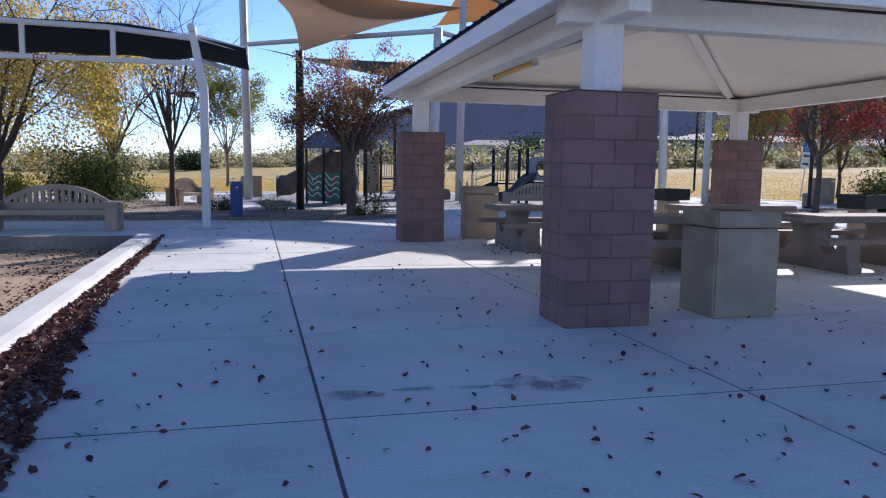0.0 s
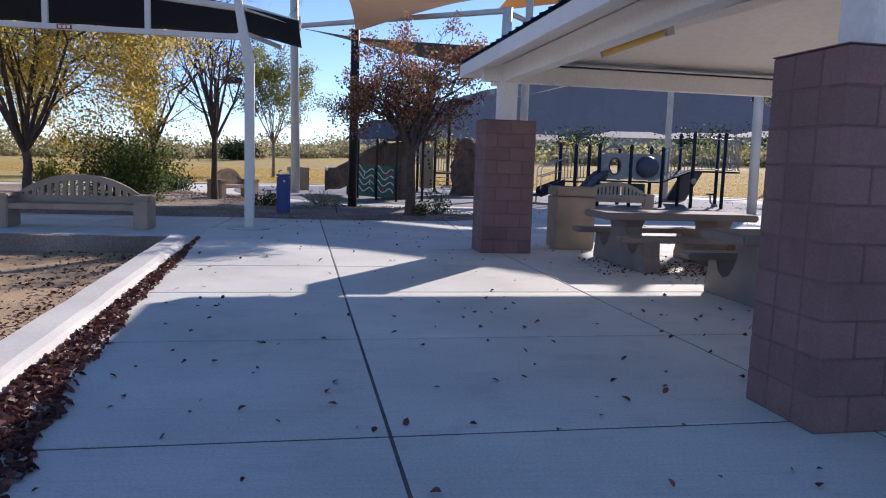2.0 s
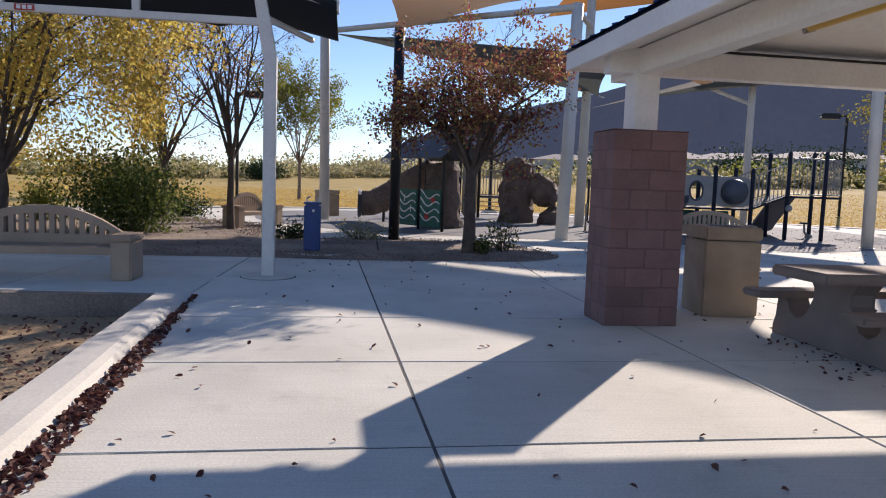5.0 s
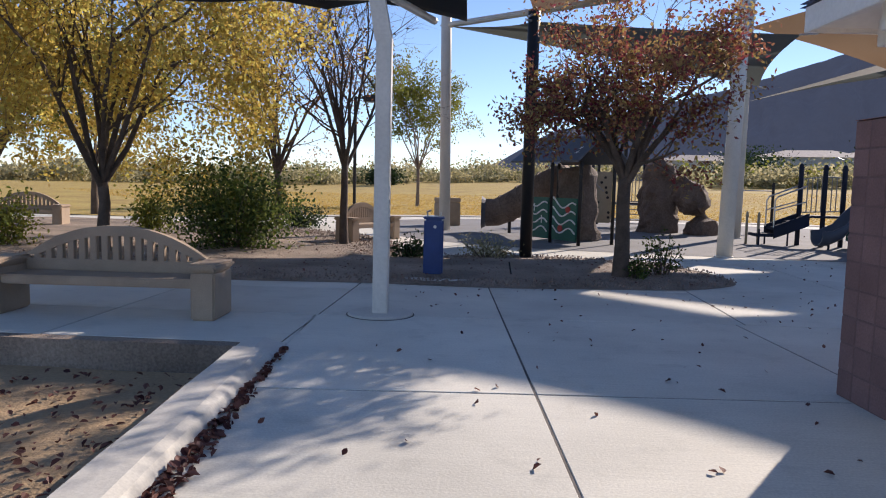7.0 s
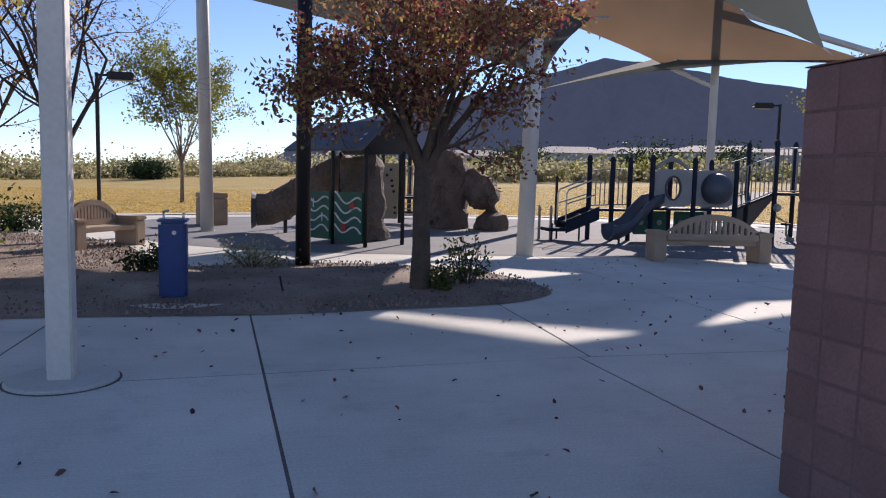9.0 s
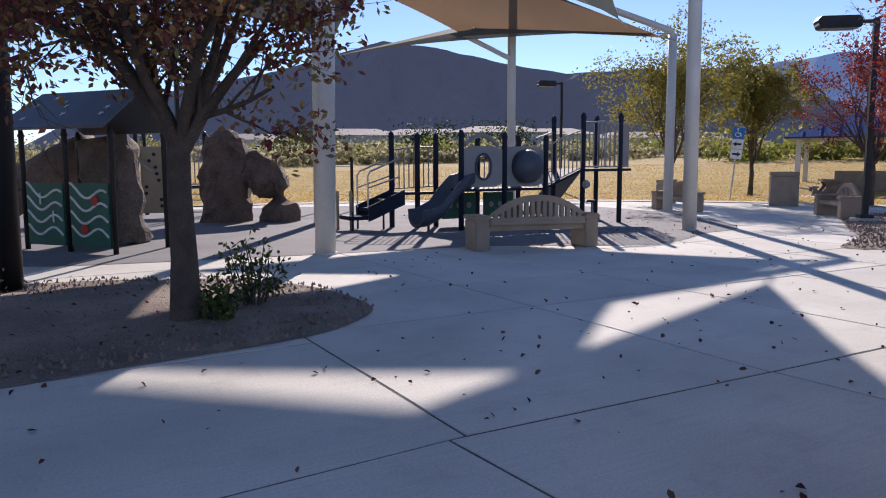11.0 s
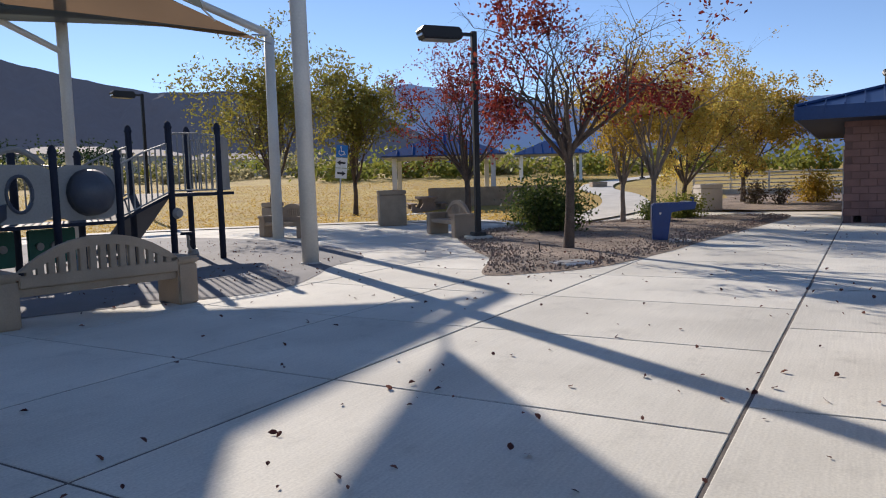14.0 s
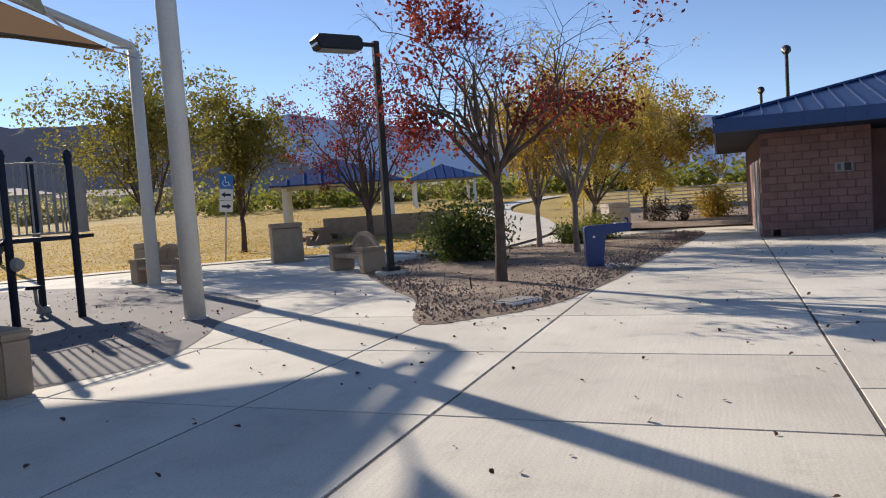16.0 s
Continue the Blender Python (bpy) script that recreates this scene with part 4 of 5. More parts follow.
def music_house():
    e = empty("play_house", label="play house with green wave panels and star-cut grey roof", category="play house")
    a, b_ = Vector((2.12, 26.5, 0)), Vector((0.86, 28.2, 0))
    d, nrm = (b_ - a).normalized(), Vector((0.80, 0.60, 0))
    for p in (a, a.lerp(b_, 0.5), b_, a + nrm * 1.15, b_ + nrm * 1.15):
        capped_post(e, p.x, p.y, 2.10, 0.045, "black")
    for s0, s1, kind in ((0.03, 0.47, "red"), (0.53, 0.97, "note")):
        p, q = a.lerp(b_, s0), a.lerp(b_, s1)
        m = Matrix.Translation((p + q) / 2) @ Matrix.Rotation(math.atan2(d.y, d.x), 4, "Z")
        w = (q - p).length / 2
        t = boxm(-w, w, -0.025, 0.025, 0.10, 1.17, 0.015)
        bmesh.ops.transform(t, matrix=m, verts=t.verts)
        pn = part("wave_panel", t, "green", e, "green plastic panel with pale wavy lines")
        for k in range(4):
            pts = [m @ Vector((-w * 0.9 + 1.8 * w * i / 12, 0.03, 0.28 + 0.22 * k + 0.10 * math.sin(i * 0.55 + k * 0.3) + 0.012 * i)) for i in range(13)]
            part("wave", tubem(pts, 0.022, 6), "sign_white", pn)
        if kind == "red":
            for i, z in ((-0.15, 0.88), (0.12, 0.40)):
                c = m @ Vector((i, 0.03, z))
                part("emblem", tubem([c, c + nrm * -0.02], 0.085, 14), "red", pn, "red round emblem")
        else:
            for i, z in ((0.1, 0.8), (-0.2, 0.5)):
                c = m @ Vector((i, 0.035, z))
                part("note", tubem([c, c + Vector((0, 0, 0.2))], 0.014, 6), "sign_white", pn)
    # pitched roof: two slabs meeting at a ridge along d
    for side in (0, 1):
        b = bmesh.new()
        o = a - d * 0.25 + nrm * (0.58 if side == 0 else 0.58)
        L = (b_ - a).length + 0.5
        e0 = a - d * 0.25 + nrm * (-0.35 if side == 0 else 1.5)
        pts = []
        for dz in (0, 0.05):
            pts.append([b.verts.new(v + Vector((0, 0, dz))) for v in (e0 + Vector((0, 0, 2.05)), e0 + d * L + Vector((0, 0, 2.05)), o + d * (L - 0.12) + Vector((0, 0, 2.70)), o + d * 0.12 + Vector((0, 0, 2.70)))])
        lo, hi = pts
        b.faces.new(lo), b.faces.new(hi)
        for k in range(4):
            b.faces.new((lo[k], lo[(k + 1) % 4], hi[(k + 1) % 4], hi[k]))
        rf = part("roof_panel", b, "bluegrey", e, "slate grey roof panel with star cut-outs")
        if side == 0:
            rng = random.Random(5)
            for k in range(9):
                s, t = rng.uniform(0.12, 0.88), rng.uniform(0.15, 0.85)
                c = e0.lerp(o, t) + d * L * s + Vector((0, 0, 2.05 + 0.65 * t + 0.055))
                up = (o - e0 + Vector((0, 0, 0.65))).normalized()
                star = bmesh.new()
                vs = [star.verts.new(c + (d * math.cos(0.6283 * i) + up * math.sin(0.6283 * i)) * (0.075 if i % 2 else 0.03) + Vector((-0.004, -0.003, 0.006))) for i in range(10)]
                star.faces.new(vs)
                part("star", star, "sign_white", rf)
    # moulded rock tower behind and tube slide
    b = bmesh.new()
    tube(b, [(2.35, 28.6, 0), (2.3, 28.6, 0.5), (2.3, 28.65, 1.1), (2.25, 28.7, 1.7), (2.2, 28.7, 2.0)], [0.62, 0.56, 0.5, 0.52, 0.42], 20)
    bmesh.ops.subdivide_edges(b, edges=b.edges[:], cuts=2, use_grid_fill=True)
    for v in b.verts:
        v.co += Vector((1, 1, 0.3)) * 0.14 * noise.noise(v.co * 3.1)
    part("rock_wall", b, "rock", e, "brown moulded rock climbing wall")
    part("tube_slide", tubem([(2.1, 29.6, 1.75), (1.5, 30.0, 1.45), (0.9, 30.3, 1.05), (0.4, 30.5, 0.75), (0.1, 30.6, 0.62), (-0.25, 30.6, 0.60)], 0.42, 18), "rock", e, "brown plastic tube slide", smooth=True)
    for k, (x, y, z) in enumerate(((1.5, 30.0, 1.45), (0.9, 30.3, 1.05), (0.4, 30.5, 0.75))):
        part("slide_band", tubem([(x - 0.03, y + 0.015, z - 0.02), (x + 0.03, y - 0.015, z + 0.02)], 0.45, 18), "rock", e)
    part("slide_mouth", tubem([(-0.24, 30.6, 0.60), (-0.36, 30.6, 0.60)], [0.43, 0.50], 18), "bluegrey", e)
    part("slide_opening", tubem([(-0.361, 30.6, 0.60), (-0.366, 30.6, 0.60)], 0.43, 18), "dark", e)
    part("slide_leg", tubem([(0.5, 30.5, 0), (0.5, 30.5, 0.6)], 0.05, 8), "black", e)


music_house()


def climber():
    # Climbing panel, posts, rungs and railings; there are no overhead bars.
    e = empty("climbing_set", label="tan climbing panel with hand holes between dark posts", category="monkey bars")
    for x, y, t in ((3.55, 35.2, 2.6), (4.35, 35.4, 2.5), (5.35, 35.0, 2.45), (5.6, 35.9, 2.4), (4.0, 37.0, 2.9), (3.3, 36.4, 3.2)):
        capped_post(e, x, y, t, 0.06, "black")
    part("climbing_panel", boxm(3.66, 4.26, 35.22, 35.34, 0.15, 2.0, 0.03), "tanplastic", e, "tan panel with dark holds")
    rng = random.Random(2)
    for k in range(9):
        x, z = rng.uniform(3.74, 4.18), 0.35 + 0.18 * k
        part("hold", tubem([(x, 35.22, z), (x, 35.19, z)], 0.05, 10), "dark", e)
    barrier(e, (4.35, 35.4), (5.35, 35.0), 0.9, 0.9, 1.0, 9, material="greyplastic")
    barrier(e, (3.3, 36.4), (4.0, 37.0), 1.2, 1.2, 1.0, 8, material="greyplastic")
    part("deck", boxm(4.35, 5.5, 35.2, 36.2, 0.84, 0.9, 0.01), "navy", e)
    for k in range(5):
        part("rung", tubem([(4.4, 35.38, 0.15 + k * 0.17), (5.3, 35.02, 0.15 + k * 0.17)], 0.018, 6), "steel", e)
    for x in (2.6, 3.0):
        part("stair_rail", tubem([(x, 35.6, 2.2), (x + 0.9, 34.8, 1.3)], 0.03, 6), "greyplastic", e)


climber()


def rock_arch():
    b = bmesh.new()
    pillar = ([(5.40, 33.0, -0.05), (5.42, 33.0, 0.6), (5.40, 33.0, 1.2), (5.42, 32.95, 1.8), (5.46, 32.95, 2.2), (5.48, 32.95, 2.42)], [0.66, 0.60, 0.64, 0.58, 0.42, 0.14])
    leg = ([(5.7, 32.95, 1.35), (6.1, 32.8, 1.42), (6.4, 32.6, 1.22), (6.62, 32.45, 0.8), (6.68, 32.4, 0.4), (6.68, 32.35, -0.05)], [0.42, 0.45, 0.47, 0.44, 0.46, 0.52])
    for pts, rads in (pillar, leg):
        tube(b, pts, rads, 16)
    bmesh.ops.subdivide_edges(b, edges=b.edges[:], cuts=3, use_grid_fill=True)
    for v in b.verts:
        f = 0.22 * noise.fractal(v.co * 1.6, 1.0, 2.0, 4) + 0.05 * noise.noise(v.co * 7)
        v.co += Vector((1, 0.8, 0.35)) * f * (1 if v.co.z > 0.05 else 0.4)
    ob = part("climbing_rock", b, "rock", None)
    tagged(ob, "brown moulded rock arch for climbing on rubber ground", "climbing rock")


rock_arch()
for x, y in ((8.9, 35.4),):
    e = empty("chin_up_bar", x, y, 0, label="dark steel chin-up bar on the play surface", category="chin-up bar")
    for dx in (0, 1.1):
        capped_post(e, dx, 0, 1.75, 0.05, "black")
    part("bar", tubem([(0, 0, 1.45), (1.1, 0, 1.45)], 0.02, 8), "steel", e)


# ---- lamps, fountains, signs ----
def street_lamp(x, y, h, ang, head=0.95, label="black area lamp on a square steel post with concrete foot", z=0.0):
    e = empty("street_lamp", x, y, z, ang, label=label, category="street lamp", group="area lamps")
    part("foot", boxm(-0.27, 0.27, -0.27, 0.27, 0, 0.10, 0.02), "kerb", e, "square concrete foot")
    part("base_cover", boxm(-0.16, 0.16, -0.16, 0.16, 0.10, 0.19, 0.015), "black", e)
    part("post", boxm(-0.065, 0.065, -0.065, 0.065, 0.19, h, 0.012), "black", e)
    part("arm", boxm(0.06, 0.42, -0.04, 0.04, h - 0.12, h - 0.04, 0.01), "black", e)
    b = bmesh.new()
    prism(b, [(0.38, h - 0.20), (0.38, h - 0.02), (0.46, h + 0.05), (0.38 + head, h + 0.05), (0.38 + head + 0.08, h - 0.05), (0.38 + head, h - 0.24), (0.42, h - 0.24)], "y", -0.21, 0.21, 0.02)
    hd = part("lamp_head", b, "black", e)
    part("lens", boxm(0.48, 0.38 + head - 0.04, -0.17, 0.17, h - 0.262, h - 0.243, 0.004), "greyplastic", hd, "clouded lens")
    part("end_face", boxm(0.38 + head + 0.01, 0.38 + head + 0.05, -0.17, 0.17, h - 0.17, h - 0.04, 0.004), "steel", hd, "bright bare metal end")
    return e


street_lamp(19.17, 24.13, 5.0, 142)
street_lamp(26.2, 45.0, 5.9, 165, label="black area lamp beyond the play structure")
street_lamp(-6.3, 41.0, 5.2, 0, 0.9, label="black area lamp at the lawn edge")
street_lamp(52.0, 28.5, 5.0, 200, label="black area lamp on the far lawn", z=1.2)
street_lamp(5.6, 40.5, 4.6, 20, 0.8, label="dark area lamp behind the climbing frame")


def fountain(x, y, rz, arm, label):
    e = empty("drinking_fountain", x, y, 0, rz, label=label, category="drinking fountain")
    part("pad", tubem([(0.1, 0, -0.02), (0.1, 0, 0.03)], 0.75 if not arm else 0.55, 28), "kerb", e, "concrete pad")
    if arm:
        b = bmesh.new()
        prism(b, [(-0.17, 0.03), (0.14, 0.03), (0.20, 0.66), (0.70, 0.70), (0.74, 0.84), (0.70, 0.86), (-0.14, 0.84), (-0.2, 0.80)], "y", -0.15, 0.15, 0.02)
        part("pedestal", b, "blue", e)
        part("basin", tubem([(0.52, 0, 0.855), (0.52, 0, 0.875)], 0.11, 18), "steel", e)
        part("spout", tubem([(0.68, 0, 0.85), (0.68, 0, 0.93), (0.62, 0, 0.95)], 0.02, 8), "blue", e)
        part("button", tubem([(-0.02, -0.15, 0.62), (-0.02, -0.17, 0.62)], 0.025, 12), "steel", e)
    else:
        b = boxm(-0.155, 0.155, -0.15, 0.15, 0.03, 0.92, 0.03)
        part("pedestal", b, "blue", e)
        part("seam", boxm(-0.158, 0.158, -0.153, 0.153, 0.66, 0.67), "blue", e)
        part("bowl", boxm(-0.17, 0.17, -0.17, 0.19, 0.92, 0.955, 0.012), "blue", e)
        part("basin", tubem([(0, 0.02, 0.956), (0, 0.02, 0.965)], 0.11, 18), "steel", e)
        part("spout", tubem([(-0.11, 0.05, 0.95), (-0.11, 0.05, 1.03), (-0.05, 0.05, 1.05)], 0.016, 8), "steel", e)
        part("spout", tubem([(0.11, 0.05, 0.95), (0.11, 0.05, 1.02)], 0.016, 8), "steel", e)
        part("button", tubem([(0.02, -0.15, 0.80), (0.02, -0.17, 0.80)], 0.025, 12), "steel", e)


fountain(-0.92, 19.98, 3, False, "blue enamelled pedestal drinking fountain on a concrete pad")
fountain(19.5, 19.8, -72, True, "blue steel cantilever drinking fountain beside the walkway")


def access_sign(x, y, z, lean, h=3.0, size=1.0, second=True, face=210):
    e = empty("direction_sign", x, y, z, face, label="blue and white accessible route sign with black arrows", category="sign")
    m = pose(0, 0, 0, 0, lean, 0)

    def add(name, bmx, mt, par, label=""):
        bmesh.ops.transform(bmx, matrix=m, verts=bmx.verts)
        return part(name, bmx, mt, par, label)

    s = size
    add("post", tubem([(0, 0, -0.1), (0, 0, h)], 0.03, 8), "steel", e)
    top = add("blue_plate", boxm(-0.22 * s, 0.22 * s, -0.05, -0.035, h - 0.46 * s, h, 0.004), "sign_blue", e)
    add("wheel", tubem([(-0.02 * s + 0.10 * s * math.cos(a * 0.3927), -0.055, h - 0.28 * s + 0.10 * s * math.sin(a * 0.3927)) for a in range(6, 19)], 0.014 * s, 6), "sign_white", top)
    add("figure", tubem([(-0.04 * s, -0.055, h - 0.12 * s), (-0.03 * s, -0.055, h - 0.24 * s), (0.07 * s, -0.055, h - 0.25 * s), (0.12 * s, -0.055, h - 0.36 * s)], 0.018 * s, 6), "sign_white", top)
    add("head", tubem([(-0.045 * s, -0.05, h - 0.075 * s), (-0.045 * s, -0.058, h - 0.075 * s)], 0.035 * s, 12), "sign_white", top)
    for k, flip in enumerate((-1, 1) if second else (1,)):
        z1 = h - (0.48 + 0.40 * k) * s
        pl = add("white_plate", boxm(-0.22 * s, 0.22 * s, -0.05, -0.035, z1 - 0.38 * s, z1, 0.004), "sign_white", e)
        b = bmesh.new()
        zc = z1 - 0.19 * s
        prism(b, [(flip * 0.17 * s, zc), (flip * 0.04 * s, zc + 0.10 * s), (flip * 0.04 * s, zc + 0.04 * s), (-flip * 0.15 * s, zc + 0.04 * s), (-flip * 0.15 * s, zc - 0.04 * s), (flip * 0.04 * s, zc - 0.04 * s), (flip * 0.04 * s, zc - 0.10 * s)], "y", -0.056, -0.0505)
        add("arrow", b, "ink", pl)


access_sign(25.6, 33.4, 0.0, 5, 2.95, face=-48)
access_sign(33.5, 22.4, 0.15, 0, 2.1, 0.9, False, face=-70)


# ---- restroom building ----
def building():
    e = empty("restroom_building", 26.1, 16.4, 0, label="mauve block restroom building with a blue metal hip roof", category="building")
    W, D = 11.0, 12.0
    part("wall", boxm(0.02, 0.30, -2.60, -0.02, 0, 2.82), "mortar", e, "wall of mauve split-face blocks")
    part("wall", boxm(0.30, W, -0.30, -0.022, 0, 2.82), "block", e)
    part("wall", boxm(0.3, W, -D, -D + 0.3, 0, 2.82), "block", e)
    part("wall", boxm(0.03, 0.30, -D, -5.2, 0, 2.82), "block", e)
    part("back_wall", boxm(2.2, 2.4, -5.2, -2.6, 0, 2.82), "block", e, "shaded wall inside the entrance recess")
    part("recess_wall", boxm(0.30, 2.4, -2.62, -2.42, 0, 2.818), "block", e)
    part("ceiling", boxm(0.0, W, -D, 0.0, 2.821, 2.86), "soffit", e)
    ox, oy = 1.76, 1.1
    x0, x1, y0, y1, z0, z1, s = -ox, W + 0.5, -D - oy, oy, 2.76, 3.10, 0.27
    part("eave_soffit", boxm(x0 + 0.03, x1, y0, y1 - 0.03, 2.765, 2.80), "navy", e, "dark navy underside of the eaves")
    part("fascia", boxm(x0 - 0.02, x0 + 0.02, y0, y1, z0, z1, 0.006), "blueroof", e)
    part("fascia", boxm(x0 + 0.021, x1, y1 - 0.02, y1 + 0.02, z0, z1, 0.006), "blueroof", e)
    half = 6.0
    b = bmesh.new()
    ap = (x0 + half, y1 - half, z1 + s * half)
    ap2 = (x0 + half, y0 + half, z1 + s * half)
    q = [b.verts.new(v) for v in ((x0, y0, z1), (x0, y1, z1), ap, ap2, (x1, y1, z1), (x1, y0, z1), (x1, y1 - half, z1 + s * half))]
    b.faces.new((q[0], q[1], q[2], q[3]))
    b.faces.new((q[1], q[4], q[6], q[2]))
    part("roof", b, "blueroof", e, "blue standing-seam metal roof")
    n = 30
    for k in range(n):
        y = y1 - 0.25 - k * 0.44
        run = min(half, (y1 - y), (y - y0))
        if run > 0.1:
            part("seam", boxm(0, 1, -0.012, 0.012, 0, 0.05), "blueroof", e).matrix_basis = pose(x0, y, z1 - 0.005, 0, -math.degrees(math.atan(s)), 0) @ Matrix.Diagonal((run / math.cos(math.atan(s)), 1, 1, 1))
        part("fascia_seam", boxm(x0 - 0.032, x0 - 0.021, y - 0.012, y + 0.012, z0 + 0.01, z1 - 0.01), "blueroof", e)
    part("hip_cap", tubem([(x0, y1, z1 + 0.02), (ap[0], ap[1], ap[2] + 0.02)], 0.06, 6), "blueroof", e)
    part("vent", boxm(-0.012, 0.03, -0.46, -0.26, 0.02, 0.2, 0.005), "dark", e, "dark vent opening near the ground")
    sg = part("room_sign", boxm(-0.03, -0.012, -2.17, -1.76, 1.62, 1.86, 0.004), "greyplastic", e, "small plate with pictograms")
    part("pictogram", boxm(-0.036, -0.031, -2.14, -1.98, 1.64, 1.84), "ink", sg)
    part("pictogram", boxm(-0.036, -0.031, -1.9, -1.82, 1.66, 1.82), "bluegrey", sg)
    for x in (1.0, 2.6):
        part("door", boxm(x, x + 0.95, -0.02, 0.03, 0, 2.1, 0.01), "white", e, "white steel door")
    return e


bld = building()
for x, y, h in ((46, 14.0, 7.9), (58, 14.6, 7.4)):
    e = empty("sports_light", x, y, 0, label="tall dark sports light pole beyond the building", category="light pole", group="sports lights")
    part("post", tubem([(0, 0, 0), (0, 0, h)], 0.09, 10), "black", e)
    part("lamp_head", tubem([(-0.3, 0, h), (0.05, 0, h + 0.18), (0.3, 0, h)], [0.1, 0.24, 0.1], 12), "black", e)

e = empty("ramp_railing", label="pale steel pipe railing on a low concrete wall", category="railing")
part("low_wall", boxm(45.0, 45.25, 14.2, 24.0, -0.1, 0.62, 0.02), "kerb", e)
for k in range(6):
    y = 14.4 + k * 1.9
    part("rail_post", boxm(45.08, 45.17, y - 0.045, y + 0.045, 0.62, 1.60, 0.008), "pole", e)
for k in range(5):
    part("rail", tubem([(45.12, 14.3, 0.78 + 0.19 * k), (45.12, 24.0, 0.72 + 0.19 * k)], 0.03, 8), "pole", e)


# ---- far tables, grills, enclosures ----
def grill(x, y, rz, z=0.0):
    e = empty("barbecue_grill", x, y, z, rz, label="black steel barbecue grill on a tan concrete pedestal", category="grill", group="barbecue grills")
    part("pedestal", boxm(-0.17, 0.17, -0.17, 0.17, 0, 0.78, 0.02), "tanbin", e)
    b = boxm(-0.36, 0.36, -0.25, 0.25, 0.78, 0.80)
    for a in ((-0.36, 0.36, -0.25, -0.235, 0.80, 1.02), (-0.36, 0.36, 0.235, 0.25, 0.80, 1.02), (-0.36, -0.345, -0.235, 0.235, 0.80, 1.02), (0.345, 0.36, -0.235, 0.235, 0.80, 1.02)):
        box(b, *a)
    part("firebox", b, "black", e)
    g = bmesh.new()
    for k in range(14):
        tube(g, [(-0.34 + 0.052 * k, -0.23, 0.96), (-0.34 + 0.052 * k, 0.23, 0.96)], 0.008, 5)
    part("grate", g, "steel", e)
    part("handle", tubem([(0.36, -0.1, 0.9), (0.46, -0.1, 0.9), (0.46, 0.1, 0.9), (0.36, 0.1, 0.9)], 0.012, 6), "steel", e)


grill(8.35, 14.1, 20)
grill(10.5, 11.2, 20)
bin_box(24.2, 30.0, 40, 1.0, 0.9, 1.2, label="tan concrete litter bin enclosure at the lawn edge")
bin_box(21.9, 33.3, 30, 0.62, 0.62, 0.9, label="small tan concrete litter bin")
bin_box(-1.6, 33.6, 20, 0.75, 0.7, 0.95, label="tan concrete litter bin at the far path")
bin_box(33.5, 21.2, 30, 0.9, 0.85, 1.05, "stucco", label="pale grey box cabinet beside the path")
bin_box(52, 31.5, 30, 1.1, 1.0, 1.15, label="tan litter bin on the far lawn")


def far_pavilion(x, y, z, rz, w):
    e = empty("far_pavilion", x, y, z, rz, label="open picnic shelter with a bright blue metal roof", category="picnic shelter", group="far shelters")
    h = w / 2
    for a in (-1, 1):
        for b in (-1, 1):
            part("post", boxm(a * h * 0.8 - 0.12, a * h * 0.8 + 0.12, b * h * 0.8 - 0.12, b * h * 0.8 + 0.12, 0, 2.35, 0.01), "white", e)
    b = bmesh.new()
    c = [b.verts.new((sx * h, sy * h, 2.48)) for sx, sy in ((-1, -1), (1, -1), (1, 1), (-1, 1))]
    t = b.verts.new((0, 0, 2.48 + h * 0.42))
    b.faces.new(c[::-1])
    for k in range(4):
        b.faces.new((c[k], c[(k + 1) % 4], t))
    part("roof", b, "brightblue", e)
    part("fascia", boxm(-h, h, -h, h, 2.40, 2.478), "blueroof", e)
    for k in range(9):
        u = -h + w * k / 8
        run = h - abs(u)
        if run > 0.05:
            for sg in (-1, 1):
                part("seam", tubem([(u, sg * h, 2.50), (u, sg * (h - run), 2.50 + run * 0.42)], 0.012, 4), "brightblue", e)
                part("seam", tubem([(sg * h, u, 2.50), (sg * (h - run), u, 2.50 + run * 0.42)], 0.012, 4), "brightblue", e)
    return e


M["brightblue"] = mat("bright_blue_roof", (0.004, 0.070, 0.24), 0.85, 0.08, 0.6, 12, 0.03, spec=0.15)
far_pavilion(38.5, 36.0, 0.35, 30, 6.4)
far_pavilion(66, 40.5, 1.2, 25, 6.4)
tagged(part("low_wall", boxm(-3.2, 3.2, -0.15, 0.15, -0.3, 0.95, 0.02), "tanbin"), "tan concrete seat wall beside the far shelter", "low wall").matrix_world = pose(36.0, 31.8, 0.2, 0, 0, -62)
t2 = picnic_table(33.2, 34.0, 40)
t2["label"] = "dark concrete picnic table on the lawn slab"
tagged(part("lawn_slab", boxm(-2.6, 2.6, -2.2, 2.2, -0.1, 0.035), "kerb"), "concrete slab under the lawn tables", "slab", kind="structure").matrix_world = pose(34, 33.4, 0.0, 0, 0, 40)


def strip(name, pts, w, material, z, **tags):
    b = bmesh.new()
    prev = None
    for i, p in enumerate(pts):
        a, c = Vector(pts[max(0, i - 1)]), Vector(pts[min(len(pts) - 1, i + 1)])
        d = (c - a).normalized()
        n = Vector((-d.y, d.x)) * w / 2
        cur = [b.verts.new((p[0] + sg * n.x, p[1] + sg * n.y, rise(p[0], p[1]) + z)) for sg in (-1, 1)]
        if prev:
            b.faces.new((prev[0], prev[1], cur[1], cur[0]))
        prev = cur
    return tagged(part(name, b, material), kind="structure", **tags)


